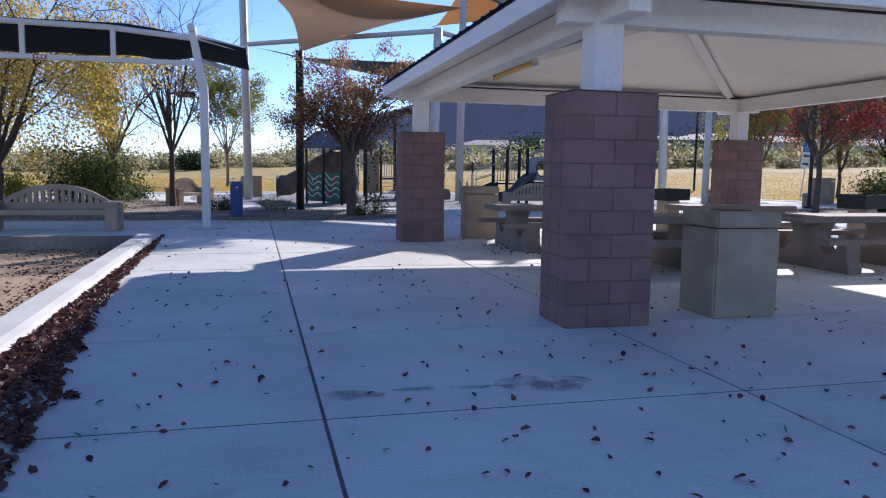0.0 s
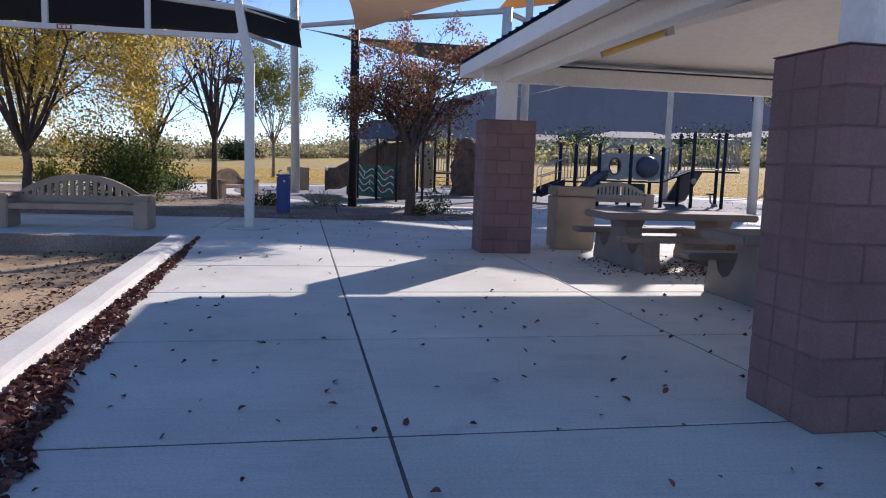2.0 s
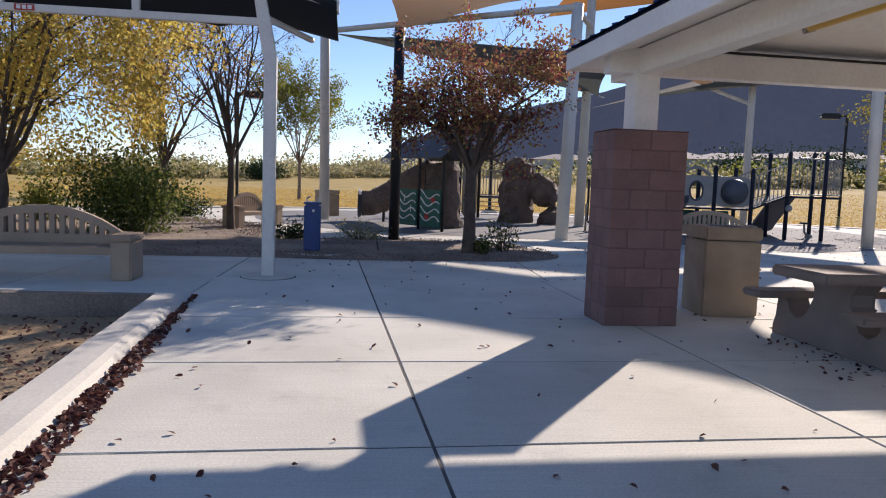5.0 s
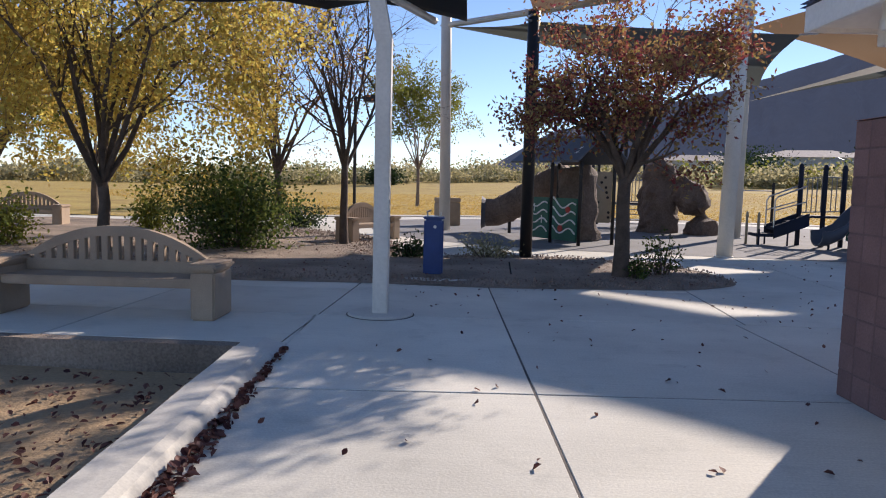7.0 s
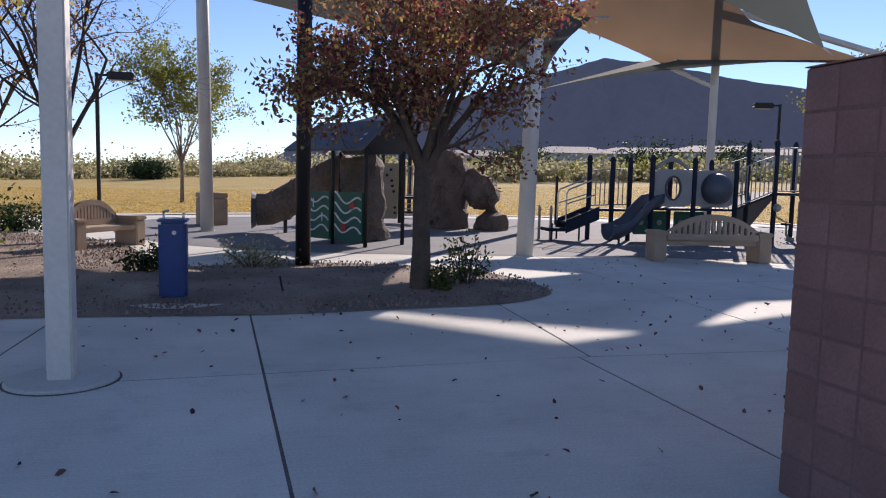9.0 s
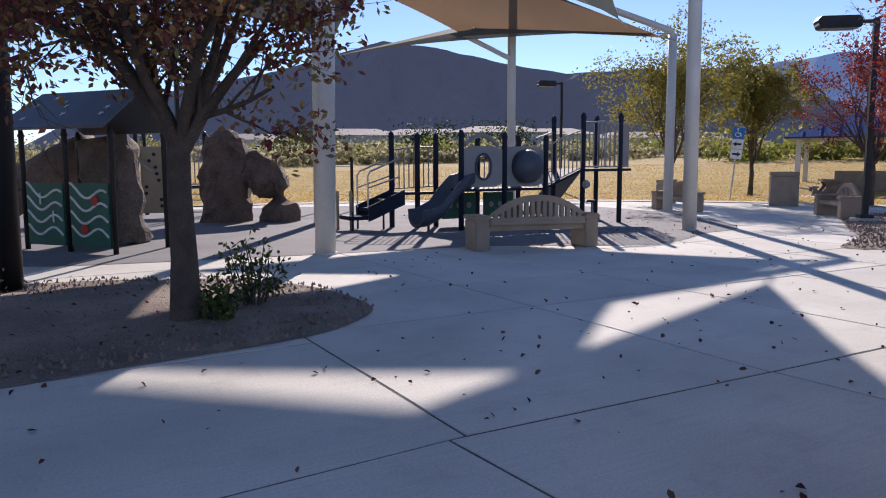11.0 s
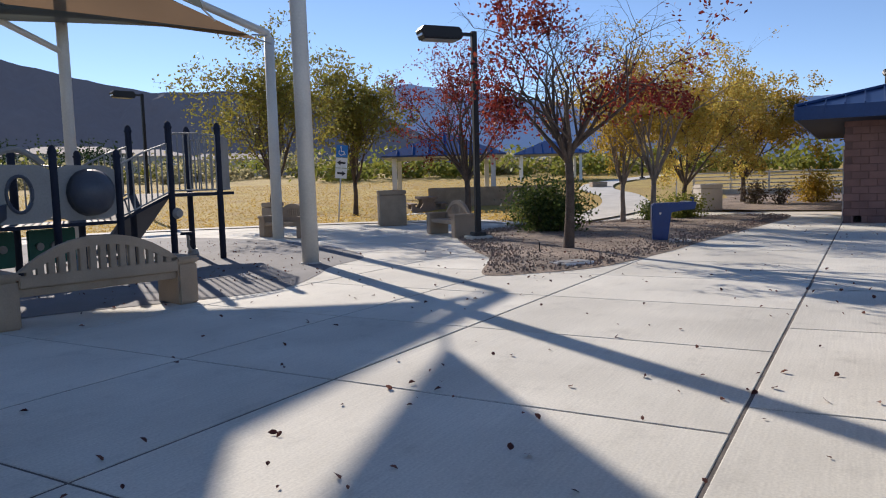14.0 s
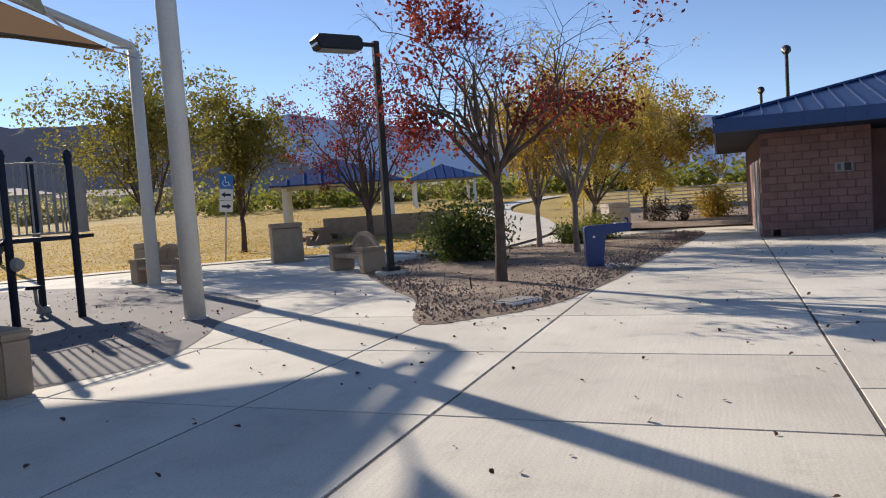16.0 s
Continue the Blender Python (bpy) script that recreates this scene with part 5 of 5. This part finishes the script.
strip("lawn_path", spline([(24, 24.8), (30, 24.6), (36, 25.2), (43, 27.5), (50, 31), (60, 33), (75, 32)], 8, False), 2.2, "kerb", 0.06, label="pale concrete path curving over the lawn", category="path")
strip("planting_bed_3", [(33, 19.3), (38, 19.2), (45, 19.0)], 9.0, "gravel", 0.05, label="dusty gravel bed below the ramp railing", category="planting bed")
strip("lawn_edge", spline([(-12, 33), (-4, 39), (3, 41), (12, 40.5), (18, 38.5), (22, 35.5), (25, 32.0), (26.5, 28), (25, 25.4)], 8, False), 0.9, "kerb", 0.03, label="pale concrete mow strip at the lawn edge", category="mow strip")


# ---- houses and brush beyond the lawn ----
def house(x, y, z, rz, w, d, h, roof=1.3, label="pale stucco house with a low tiled roof"):
    e = empty("house", x, y, z, rz, label=label, category="house", group="houses beyond the lawn")
    part("wall", boxm(-w / 2, w / 2, -d / 2, d / 2, -2, h), "stucco", e)
    b = bmesh.new()
    o = 0.5
    c = [b.verts.new((sx * (w / 2 + o), sy * (d / 2 + o), h)) for sx, sy in ((-1, -1), (1, -1), (1, 1), (-1, 1))]
    r = [b.verts.new((-w / 2 + d / 2, 0, h + roof)), b.verts.new((w / 2 - d / 2, 0, h + roof))]
    for f in ((c[0], c[1], r[1], r[0]), (c[1], c[2], r[1]), (c[2], c[3], r[0], r[1]), (c[3], c[0], r[0]), tuple(c[::-1])):
        b.faces.new(f)
    part("roof", b, "tile", e)
    for k in range(int(w // 3.2)):
        xx = -w / 2 + 1.6 + 3.2 * k
        wd = part("window", boxm(xx - 0.6, xx + 0.6, -d / 2 - 0.03, -d / 2 + 0.02, 0.9, 2.2), "dark", e)
        part("frame", boxm(xx - 0.68, xx + 0.68, -d / 2 - 0.045, -d / 2 - 0.031, 2.2, 2.3), "white", wd)
    return e


for bearing, dist, w, h, rz in ((22.5, 128, 16, 3.6, -20), (28, 132, 18, 3.4, -28), (33.5, 130, 17, 3.6, -34), (38, 136, 15, 3.4, -38), (15, 150, 16, 3.4, -15), (-9, 190, 16, 2.6, 8), (-2.5, 180, 14, 2.4, 3), (44, 150, 18, 3.2, -44)):
    xx, yy = 2 + dist * math.sin(radians(bearing)), 14 + dist * math.cos(radians(bearing))
    house(xx, yy, min(rise(xx, yy), 3.2) + (0.4 if bearing > 0 else -1.2), rz, w, 9, h)


def brush(name, arcs, material, seed, label, count, size=0.3):
    """Far scrub along arcs of bearing and distance, in one mesh."""
    rng = random.Random(seed)
    verts, faces = [], []
    for b0, b1, dist, hmin, hmax in arcs:
        n = int(count * abs(b1 - b0))
        clumps = [(rng.uniform(b0, b1), dist * rng.uniform(0.93, 1.07), hmin + (hmax - hmin) * rng.random() ** 2.2) for _ in range(max(3, int(abs(b1 - b0) * 2.2)))]
        for _ in range(n):
            bb, dd, hh = rng.choice(clumps)
            xx, yy = 2 + dd * math.sin(radians(bb)), 14 + dd * math.cos(radians(bb))
            zz = min(rise(xx, yy), 3.2) - 0.004 * min(max(0, math.hypot(xx, yy) - 110), 300) * (xx < -20)
            p = rvec(rng) * 0.42
            c = Vector((xx + p.x * hh, yy + p.y * hh, zz + hh * (0.45 + 0.33 * max(-1.2, min(1.5, p.z * 1.6)))))
            u = rvec(rng).normalized() * size * rng.uniform(0.5, 1.2)
            v = u.cross(rvec(rng)).normalized() * size * rng.uniform(0.3, 0.8)
            k = len(verts)
            verts += [c - u, c + v, c + u, c - v]
            faces.append((k, k + 1, k + 2, k + 3))
    tagged(raw(name, verts, faces, material), label, "brush", kind="stuff")


brush("sage_brush", [(12, 52, 100, 1.2, 4.2), (52, 75, 95, 1.0, 3.6), (-30, 12, 150, 1.2, 5)], "leaf_sage", 31, "pale sage scrub along the far side of the lawn", 330, 0.30)
brush("green_brush", [(14, 50, 108, 1.5, 4.6), (50, 100, 85, 1.4, 4.6), (-32, 8, 165, 2, 8)], "leaf_lime", 32, "yellow-green scrub and low trees behind the lawn", 200, 0.34)
brush("dark_trees", [(18, 18.8, 112, 5.5, 6.5), (28, 28.6, 118, 6, 7), (34, 34.6, 116, 5.5, 6.5), (-11, -9.5, 130, 3, 4)], "leaf_dark", 33, "dark evergreen trees among the houses", 3200, 0.24)
brush("far_trees", [(-48, -20, 165, 2, 7.5), (-20, 12, 170, 1.5, 6.5)], "leaf_sage", 36, "olive trees in a belt beyond the far lawn", 520, 0.5)


# ---- low planting, leaves, stains ----
shrub(2.85, 20.75, 1.05, 0.85, "leaf_green", 41, 420, 0.035, "straggly green sprouts at the foot of the tree", stems=16, sparse=0.7)
shrub(2.35, 20.25, 0.7, 0.5, "leaf_green", 42, 350, 0.035, "low green suckers round the tree trunk", stems=12, sparse=0.4)
shrub(-1.6, 22.3, 1.0, 0.5, "leaf_dark", 43, 900, 0.035, "low dark shrub behind the fountain", stems=14)
shrub(-0.1, 23.0, 1.5, 0.42, "leaf_sage", 44, 800, 0.03, "low silvery shrub catching the sun", stems=16, sparse=0.3)
shrub(-6.1, 30.5, 2.2, 0.7, "leaf_dark", 45, 1400, 0.05, "low dark ground-cover shrub by the lawn", stems=18)
shrub(-8.6, 26.0, 1.6, 1.3, "leaf_lime", 46, 1500, 0.05, "olive bush below the elm", stems=18)
shrub(23.6, 24.6, 1.3, 1.0, "leaf_lime", 47, 1200, 0.05, "yellow-green bush behind the larger shrub", stems=14)
shrub(28.3, 21.2, 2.0, 0.9, "leaf_lime", 48, 2400, 0.05, "low bright green bush beside the walkway", stems=20)
shrub(26.4, 21.6, 1.4, 0.7, "leaf_green", 49, 1300, 0.05, "low green bush in the gravel bed", stems=14)
shrub(38.5, 17.6, 2.4, 1.6, "leaf_yellow", 50, 1800, 0.07, "yellow bush beyond the building", stems=18)
shrub(37.5, 20.0, 1.4, 1.3, "leaf_brush", 51, 700, 0.06, "dry brown ornamental grass near the railing", stems=24)
shrub(37.0, 18.9, 0.9, 1.2, "leaf_brush", 52, 400, 0.05, "dry brown bush near the railing", stems=24)
shrub(-9.8, 22.3, 1.6, 1.2, "leaf_lime", 53, 1500, 0.05, "loose olive shrub behind the bench", stems=18)


def kerb_x(y):
    return -1.0 - 0.0785 * (y - 4.3)


def leaf_litter(name, spots, seed, label, size=0.034, tilt=0.9):
    """Curled dry leaves, each two folded faces."""
    rng = random.Random(seed)
    verts, faces = [], []
    for x, y, z in spots:
        s = size * rng.uniform(0.6, 1.35)
        m = Matrix.Translation((x, y, z + s * 0.25)) @ Euler((rng.gauss(0, tilt * 0.5), rng.gauss(0, tilt * 0.5), rng.uniform(0, 6.28))).to_matrix().to_4x4()
        w, c = s * rng.uniform(0.5, 0.75), s * rng.uniform(0.2, 0.55)
        k = len(verts)
        verts += [m @ Vector(p) for p in ((-s, 0, 0), (-s * 0.2, w, c), (s * 0.5, w * 0.8, c), (s, 0, 0.1 * s), (s * 0.4, -w * 0.85, c * 0.8), (-s * 0.3, -w, c))]
        faces += [(k, k + 1, k + 2, k + 3), (k, k + 3, k + 4, k + 5)]
    tagged(raw(name, verts, faces, "fallen"), label, "leaves", kind="stuff")


rng = random.Random(77)
DRIFT = ((-6, 0.75), (4, 0.72), (5.2, 0.56), (7.0, 0.36), (9, 0.22), (11.7, 0.18), (14, 0.07), (15, 0.04))
spots = []
while len(spots) < 9500:
    y = rng.uniform(-6, 14.7)
    k = max(i for i, (yy, ww) in enumerate(DRIFT) if yy <= y)
    (y0, w0), (y1, w1) = DRIFT[k], DRIFT[k + 1]
    w = w0 + (w1 - w0) * (y - y0) / (y1 - y0)
    w *= 1 + 0.30 * noise.noise((y * 2.6, 0, 0)) + 0.15 * noise.noise((y * 8, 4, 0))
    w *= 0.85
    if rng.random() > (w / 0.5) ** 1.4 + 0.05:
        continue
    t = rng.random() ** 1.45
    spots.append((kerb_x(y) + 0.015 + t * w, y, 0.004 + (1 - t) * w * 0.09 * rng.random()))
leaf_litter("leaf_drift", spots, 1, "drift of dry plum-brown leaves piled against the kerb", 0.030, 1.1)
spots = []
for _ in range(560):
    spots.append((rng.uniform(-0.8, 6.5), 1.2 + 8 * rng.random() ** 1.8, 0.004))
for _ in range(260):
    spots.append((rng.uniform(-1.6, 9), rng.uniform(8, 19), 0.004))
for _ in range(420):
    x, y = rng.uniform(3, 26), rng.uniform(14, 24)
    if not inside(x, y, PLANTER):
        spots.append((x, y, 0.004))
for _ in range(500):
    x, y = rng.uniform(9, 17.5), rng.uniform(23.5, 33)
    if inside(x, y, RUBBER):
        spots.append((x, y, 0.010))
for _ in range(420):
    spots.append((rng.gauss(5.0, 0.5), rng.gauss(12.0, 0.5), 0.004))
leaf_litter("scattered_leaves", spots, 2, "single dry leaves scattered over the concrete", 0.024, 0.9)
spots = []
for _ in range(1500):
    y = rng.uniform(3, 14.5)
    spots.append((kerb_x(y) - 0.40 - abs(rng.gauss(0, 0.5 if y < 11 else 1.2)), y, -0.245))
leaf_litter("sand_leaves", spots, 3, "dry leaves lying on the sand beside the kerb", 0.030, 0.7)
spots = []
for poly, n in ((ISLAND, 900), (PLANTER, 900)):
    xs, ys = [p[0] for p in poly], [p[1] for p in poly]
    k = 0
    while k < n:
        x, y = rng.uniform(max(-9, min(xs)), max(xs)), rng.uniform(min(ys), max(ys))
        if inside(x, y, poly):
            spots.append((x, y, 0.06))
            k += 1
leaf_litter("bed_leaves", spots, 4, "fallen leaves lying on the gravel beds", 0.022, 0.7)


PLAZA = [(-40, 30), (-12, 33.6), (-4, 39.6), (3, 41.6), (12, 41.1), (18, 39.1), (22.5, 36), (25.6, 32.3), (27.2, 28), (25.6, 26.4), (30, 26.0), (36, 26.6), (43, 28.9), (50, 32.4), (60, 34.4), (75, 33.4), (75, -10), (-40, -10)]


def on_lawn(x, y):
    return not inside(x, y, PLAZA) and (x - 34) ** 2 + (y - 33.4) ** 2 > 11


def lawn_tufts(n, seed):
    """Short dry grass over the nearer lawn, one narrow blade pair each."""
    r = random.Random(seed)
    verts, faces = [], []
    while len(faces) < n:
        d, a = 8 + 62 * r.random() ** 1.3, radians(r.uniform(-40, 92))
        x, y = 6 + d * math.sin(a), 18 + d * math.cos(a)
        if inside(x, y, RUBBER) or inside(x, y, ISLAND) or inside(x, y, PLANTER) or not on_lawn(x, y):
            continue
        h, w, t = r.uniform(0.02, 0.05), r.uniform(0.015, 0.04), r.uniform(0, 6.28)
        k, z = len(verts), rise(x, y) + 0.018
        c, sn = math.cos(t) * w, math.sin(t) * w
        verts += [(x - c, y - sn, z), (x + c, y + sn, z), (x + c * 0.8 + r.gauss(0, 0.03), y + sn * 0.8 + r.gauss(0, 0.03), z + h), (x - c * 0.8, y - sn * 0.8, z + h * r.uniform(0.5, 1))]
        faces.append((k, k + 1, k + 2, k + 3))
    tagged(raw("lawn_grass", verts, faces, "tuft"), "short straw-coloured winter grass with greener patches", "grass", kind="stuff")


M["tuft"] = leafy("straw_grass", (0.60, 0.385, 0.10), (0.46, 0.33, 0.08), 0.5)
lawn_tufts(70000, 61)


def pebbles(name, poly, n, seed, label):
    r = random.Random(seed)
    verts, faces = [], []
    xs, ys = [p[0] for p in poly], [p[1] for p in poly]
    k = 0
    while k < n:
        x, y = r.uniform(max(-8, min(xs)), max(xs)), r.uniform(min(ys), max(ys))
        if not inside(x, y, poly):
            continue
        k += 1
        s = r.uniform(0.010, 0.028)
        b = len(verts)
        z = 0.05
        for a in range(4):
            verts.append((x + s * math.cos(a * 1.57 + r.random()), y + s * math.sin(a * 1.57 + r.random()), z - 0.02))
        verts.append((x + r.uniform(-.3, .3) * s, y + r.uniform(-.3, .3) * s, z + s * r.uniform(0.4, 0.9)))
        faces += [(b, b + 1, b + 4), (b + 1, b + 2, b + 4), (b + 2, b + 3, b + 4), (b + 3, b, b + 4)]
    tagged(raw(name, verts, faces, "stone"), label, "gravel", kind="stuff")


pebbles("gravel_stones_1", ISLAND, 9000, 1, "loose brown gravel stones of the planting bed")
pebbles("gravel_stones_2", PLANTER, 9000, 2, "loose pinkish gravel stones of the planting bed")
M["stain"] = mat("damp_stain", (0.33, 0.30, 0.26), 0.7, 0.12, 3, 40, 0.08)
nt = M["stain"].node_tree
sn, sr, sm, sx = (nt.nodes.new(k) for k in ("ShaderNodeTexNoise", "ShaderNodeMapRange", "ShaderNodeMixShader", "ShaderNodeBsdfTransparent"))
sn.inputs["Scale"].default_value, sn.inputs["Detail"].default_value = 5.0, 5
sr.inputs["From Min"].default_value, sr.inputs["From Max"].default_value, sr.inputs["To Max"].default_value = 0.42, 0.68, 0.8
nt.links.new(nt.nodes["Texture Coordinate"].outputs["Object"], sn.inputs["Vector"])
nt.links.new(sn.outputs[0], sr.inputs["Value"]), nt.links.new(sr.outputs[0], sm.inputs[0])
nt.links.new(sx.outputs[0], sm.inputs[1]), nt.links.new(nt.nodes["Principled BSDF"].outputs[0], sm.inputs[2])
nt.links.new(sm.outputs[0], nt.nodes["Material Output"].inputs["Surface"])
for cx, cy, rx, ry, seed in ((1.24, 4.25, 0.20, 0.10, 1), (2.48, 4.36, 0.34, 0.16, 2), (1.85, 4.33, 0.38, 0.035, 3)):
    pts = []
    for k in range(28):
        a = 6.28319 * k / 28
        f = 1 + 0.35 * noise.noise((math.cos(a) * 1.5 + seed * 7, math.sin(a) * 1.5, seed))
        pts.append((cx + rx * f * math.cos(a), cy + ry * f * math.sin(a)))
    b = bmesh.new()
    b.faces.new([b.verts.new((x, y, 0.0035)) for x, y in pts])
    tagged(part("damp_stain", b, "stain"), "brownish damp stain dried on the concrete", "stain", kind="structure")

# irrigation box cover and stake in the beds
e = empty("valve_cover", 14.75, 20.15, 0, -30, label="flush white irrigation valve cover in the gravel", category="valve cover")
part("cover", boxm(-0.28, 0.28, -0.18, 0.18, 0.0, 0.07, 0.01), "greyplastic", e)
part("rim", boxm(-0.31, 0.31, -0.21, 0.21, 0.0, 0.06, 0.01), "white", e)
for x, y in ((0.35, 20.2), (16.2, 21.3)):
    tagged(part("bed_stake", tubem([(x, y, 0), (x - 0.03, y, 0.12), (x - 0.05, y, 0.24)], 0.013, 6), "black"), "short dark irrigation stub standing in gravel", "stake")


# ---- column blocks ----
def block_mesh(l, d, h):
    b = boxm(0, l, 0, d, 0, h, 0.0)
    bmesh.ops.bevel(b, geom=b.edges[:], offset=0.007, segments=1, affect="EDGES")
    me = bpy.data.meshes.new("brick")
    bmesh.ops.recalc_face_normals(b, faces=b.faces)
    b.to_mesh(me)
    b.free()
    me.materials.append(M["block"])
    return me


SIZES = {}


def brick(parent, x, y, z, l, d, h):
    key = (round(l, 3), round(d, 3), round(h, 3))
    if key not in SIZES:
        SIZES[key] = block_mesh(*key)
    ob = new("brick", SIZES[key])
    ob.parent = parent
    ob.matrix_basis = pose(x, y, z)


J, CH = 0.008, 0.203
for e in cols:
    for c in range(10):
        z = c * CH + 0.002
        h = CH - J
        odd = c % 2
        rows = ((0, 0.406), (0.406, 0.81)) if odd else ((0, 0.203), (0.203, 0.609), (0.609, 0.81))
        for a, b in rows:
            for y in (0.0, 0.61 - 0.19):
                brick(e, a + J / 2, y, z, b - a - J, 0.19, h)
        for a, b in (((0.19, 0.42),)):
            for x in (0.004, 0.81 - 0.194):
                brick(e, x, 0.19 + J, z, 0.19, 0.23 - 2 * J, h)
    part("cap", boxm(-0.002, 0.812, -0.002, 0.612, 2.028, 2.034), "block", e)
for c in range(14):
    off = 0 if c % 2 else -0.203
    y = off
    while y > -2.6:
        y1 = max(y - 0.406, -2.6)
        y0 = min(y, 0.0)
        if y0 - y1 > 0.05:
            brick(bld, -0.012, y1 + J / 2, c * 0.2015 + 0.002, 0.10, y0 - y1 - J, 0.2015 - J)
        y -= 0.406

# ---- pavement slabs, last ----
pave = empty("pavement", label="broom-finished pale concrete slabs with tooled joints", category="pavement", kind="structure")


def slab(p):
    """One slab from four corners, drawn in by half a joint, with an eased top edge."""
    c = sum((Vector((*q, 0)) for q in p), Vector()) / 4
    b = bmesh.new()
    rings = []
    for inset, z in ((0.010, -0.13), (0.010, -0.005), (0.014, 0.0)):
        ring = []
        for i in range(4):
            a, q, n = Vector(p[i - 1]), Vector(p[i]), Vector(p[(i + 1) % 4])
            d1, d2 = (a - q).normalized(), (n - q).normalized()
            ring.append(b.verts.new((q.x + (d1.x + d2.x) * inset - c.x, q.y + (d1.y + d2.y) * inset * 1.25 - c.y, z)))
        rings.append(ring)
    for r1, r2 in zip(rings, rings[1:]):
        for i in range(4):
            b.faces.new((r1[i], r1[(i + 1) % 4], r2[(i + 1) % 4], r2[i]))
    b.faces.new(rings[-1])
    ob = part("slab", b, "concrete", pave)
    ob.location = (c.x, c.y, 0)


def line_x(u, v):
    return 1.09 - 0.0735 * (v - 3.87) + u


ROWS = [-14.5, -12.5, -10.5, -8.45, -6.4, -4.3, -2.25, -0.2, 1.85, 3.87, 5.93, 7.93, 9.91, 11.75, 13.6, 16.5]
left_u = lambda v: kerb_x(v) - line_x(0, v) + 0.004
for v0, v1 in zip(ROWS, ROWS[1:]):
    for k in range(6):
        cs = []
        for kk, v in ((k, v0), (k + 1, v0), (k + 1, v1), (k, v1)):
            u = (left_u(v), 0, 2.61, 5.2, 7.8, 10.4, 13.0)[kk]
            x = line_x(u, v)
            y = v + 0.065 * u
            if v == 16.5 and u > 2.6:
                y = 16.68 - 0.012 * (x - 2.9)
            cs.append((x, y))
        slab(cs)
XS = (2.88, 5.35, 7.42, 9.53, 11.6, 13.7, 15.8, 17.9, 20.0, 22.1, 24.2, 26.3, 28.4, 30.5, 32.6)
YS = (16.68, 19.45, 21.05, 23.1, 25.2, 27.4, 29.6, 31.8, 34.0, 36.2, 38.4, 40.6)
for i in range(len(XS) - 1):
    for j in range(len(YS) - 1):
        slab([(XS[i], YS[j] - 0.012 * (XS[i] - 2.9)), (XS[i + 1], YS[j] - 0.012 * (XS[i + 1] - 2.9)), (XS[i + 1], YS[j + 1] - 0.012 * (XS[i + 1] - 2.9)), (XS[i], YS[j + 1] - 0.012 * (XS[i] - 2.9))])
for y0, y1 in ((8, 10.4), (10.4, 12.6), (12.6, 14.6), (14.6, 16.45)):
    for x0, x1 in ((14.0, 17), (17, 20), (20, 23), (23, 26), (26, 29), (29, 32.6)):
        ya, yb = (16.68 - 0.012 * (x - 2.9) if y1 > 16 else y1 for x in (x0, x1))
        slab([(x0, y0), (x1, y0), (x1, yb), (x0, ya)])
slab([(13.77, 8), (14.0, 8), (14.0, 16.54), (13.11, 16.55)])
WX = (-24, -20, -16, -12, -9.0, -6.4, -4.2, -1.9)
for i in range(len(WX) - 1):
    for y0, y1 in ((14.88, 16.35), (16.35, 18.3), (18.3, 21)):
        slab([(WX[i], y0), (WX[i + 1], y0), (WX[i + 1], y1), (WX[i], y1)])
slab([(-1.9, 14.88), (-1.82, 14.88), (-1.9, 16.3), (-1.9, 16.3001)])
for v0, v1 in ((16.5, 18.9), (18.9, 21.4), (21.4, 24), (24, 27), (27, 30), (30, 34), (34, 40)):
    slab([(-1.9, v0 - 0.13), (line_x(0, v0), v0), (line_x(0, v1), v1), (-1.9, v1 - 0.13)])
    slab([(line_x(0, v0), v0), (2.88, v0 + 0.18), (2.88, v1 + 0.18), (line_x(0, v1), v1)])
for i in range(len(WX) - 1):
    for y0, y1 in ((21, 26), (26, 31), (31, 40)):
        slab([(WX[i], y0), (WX[i + 1], y0), (WX[i + 1], y1), (WX[i], y1)])
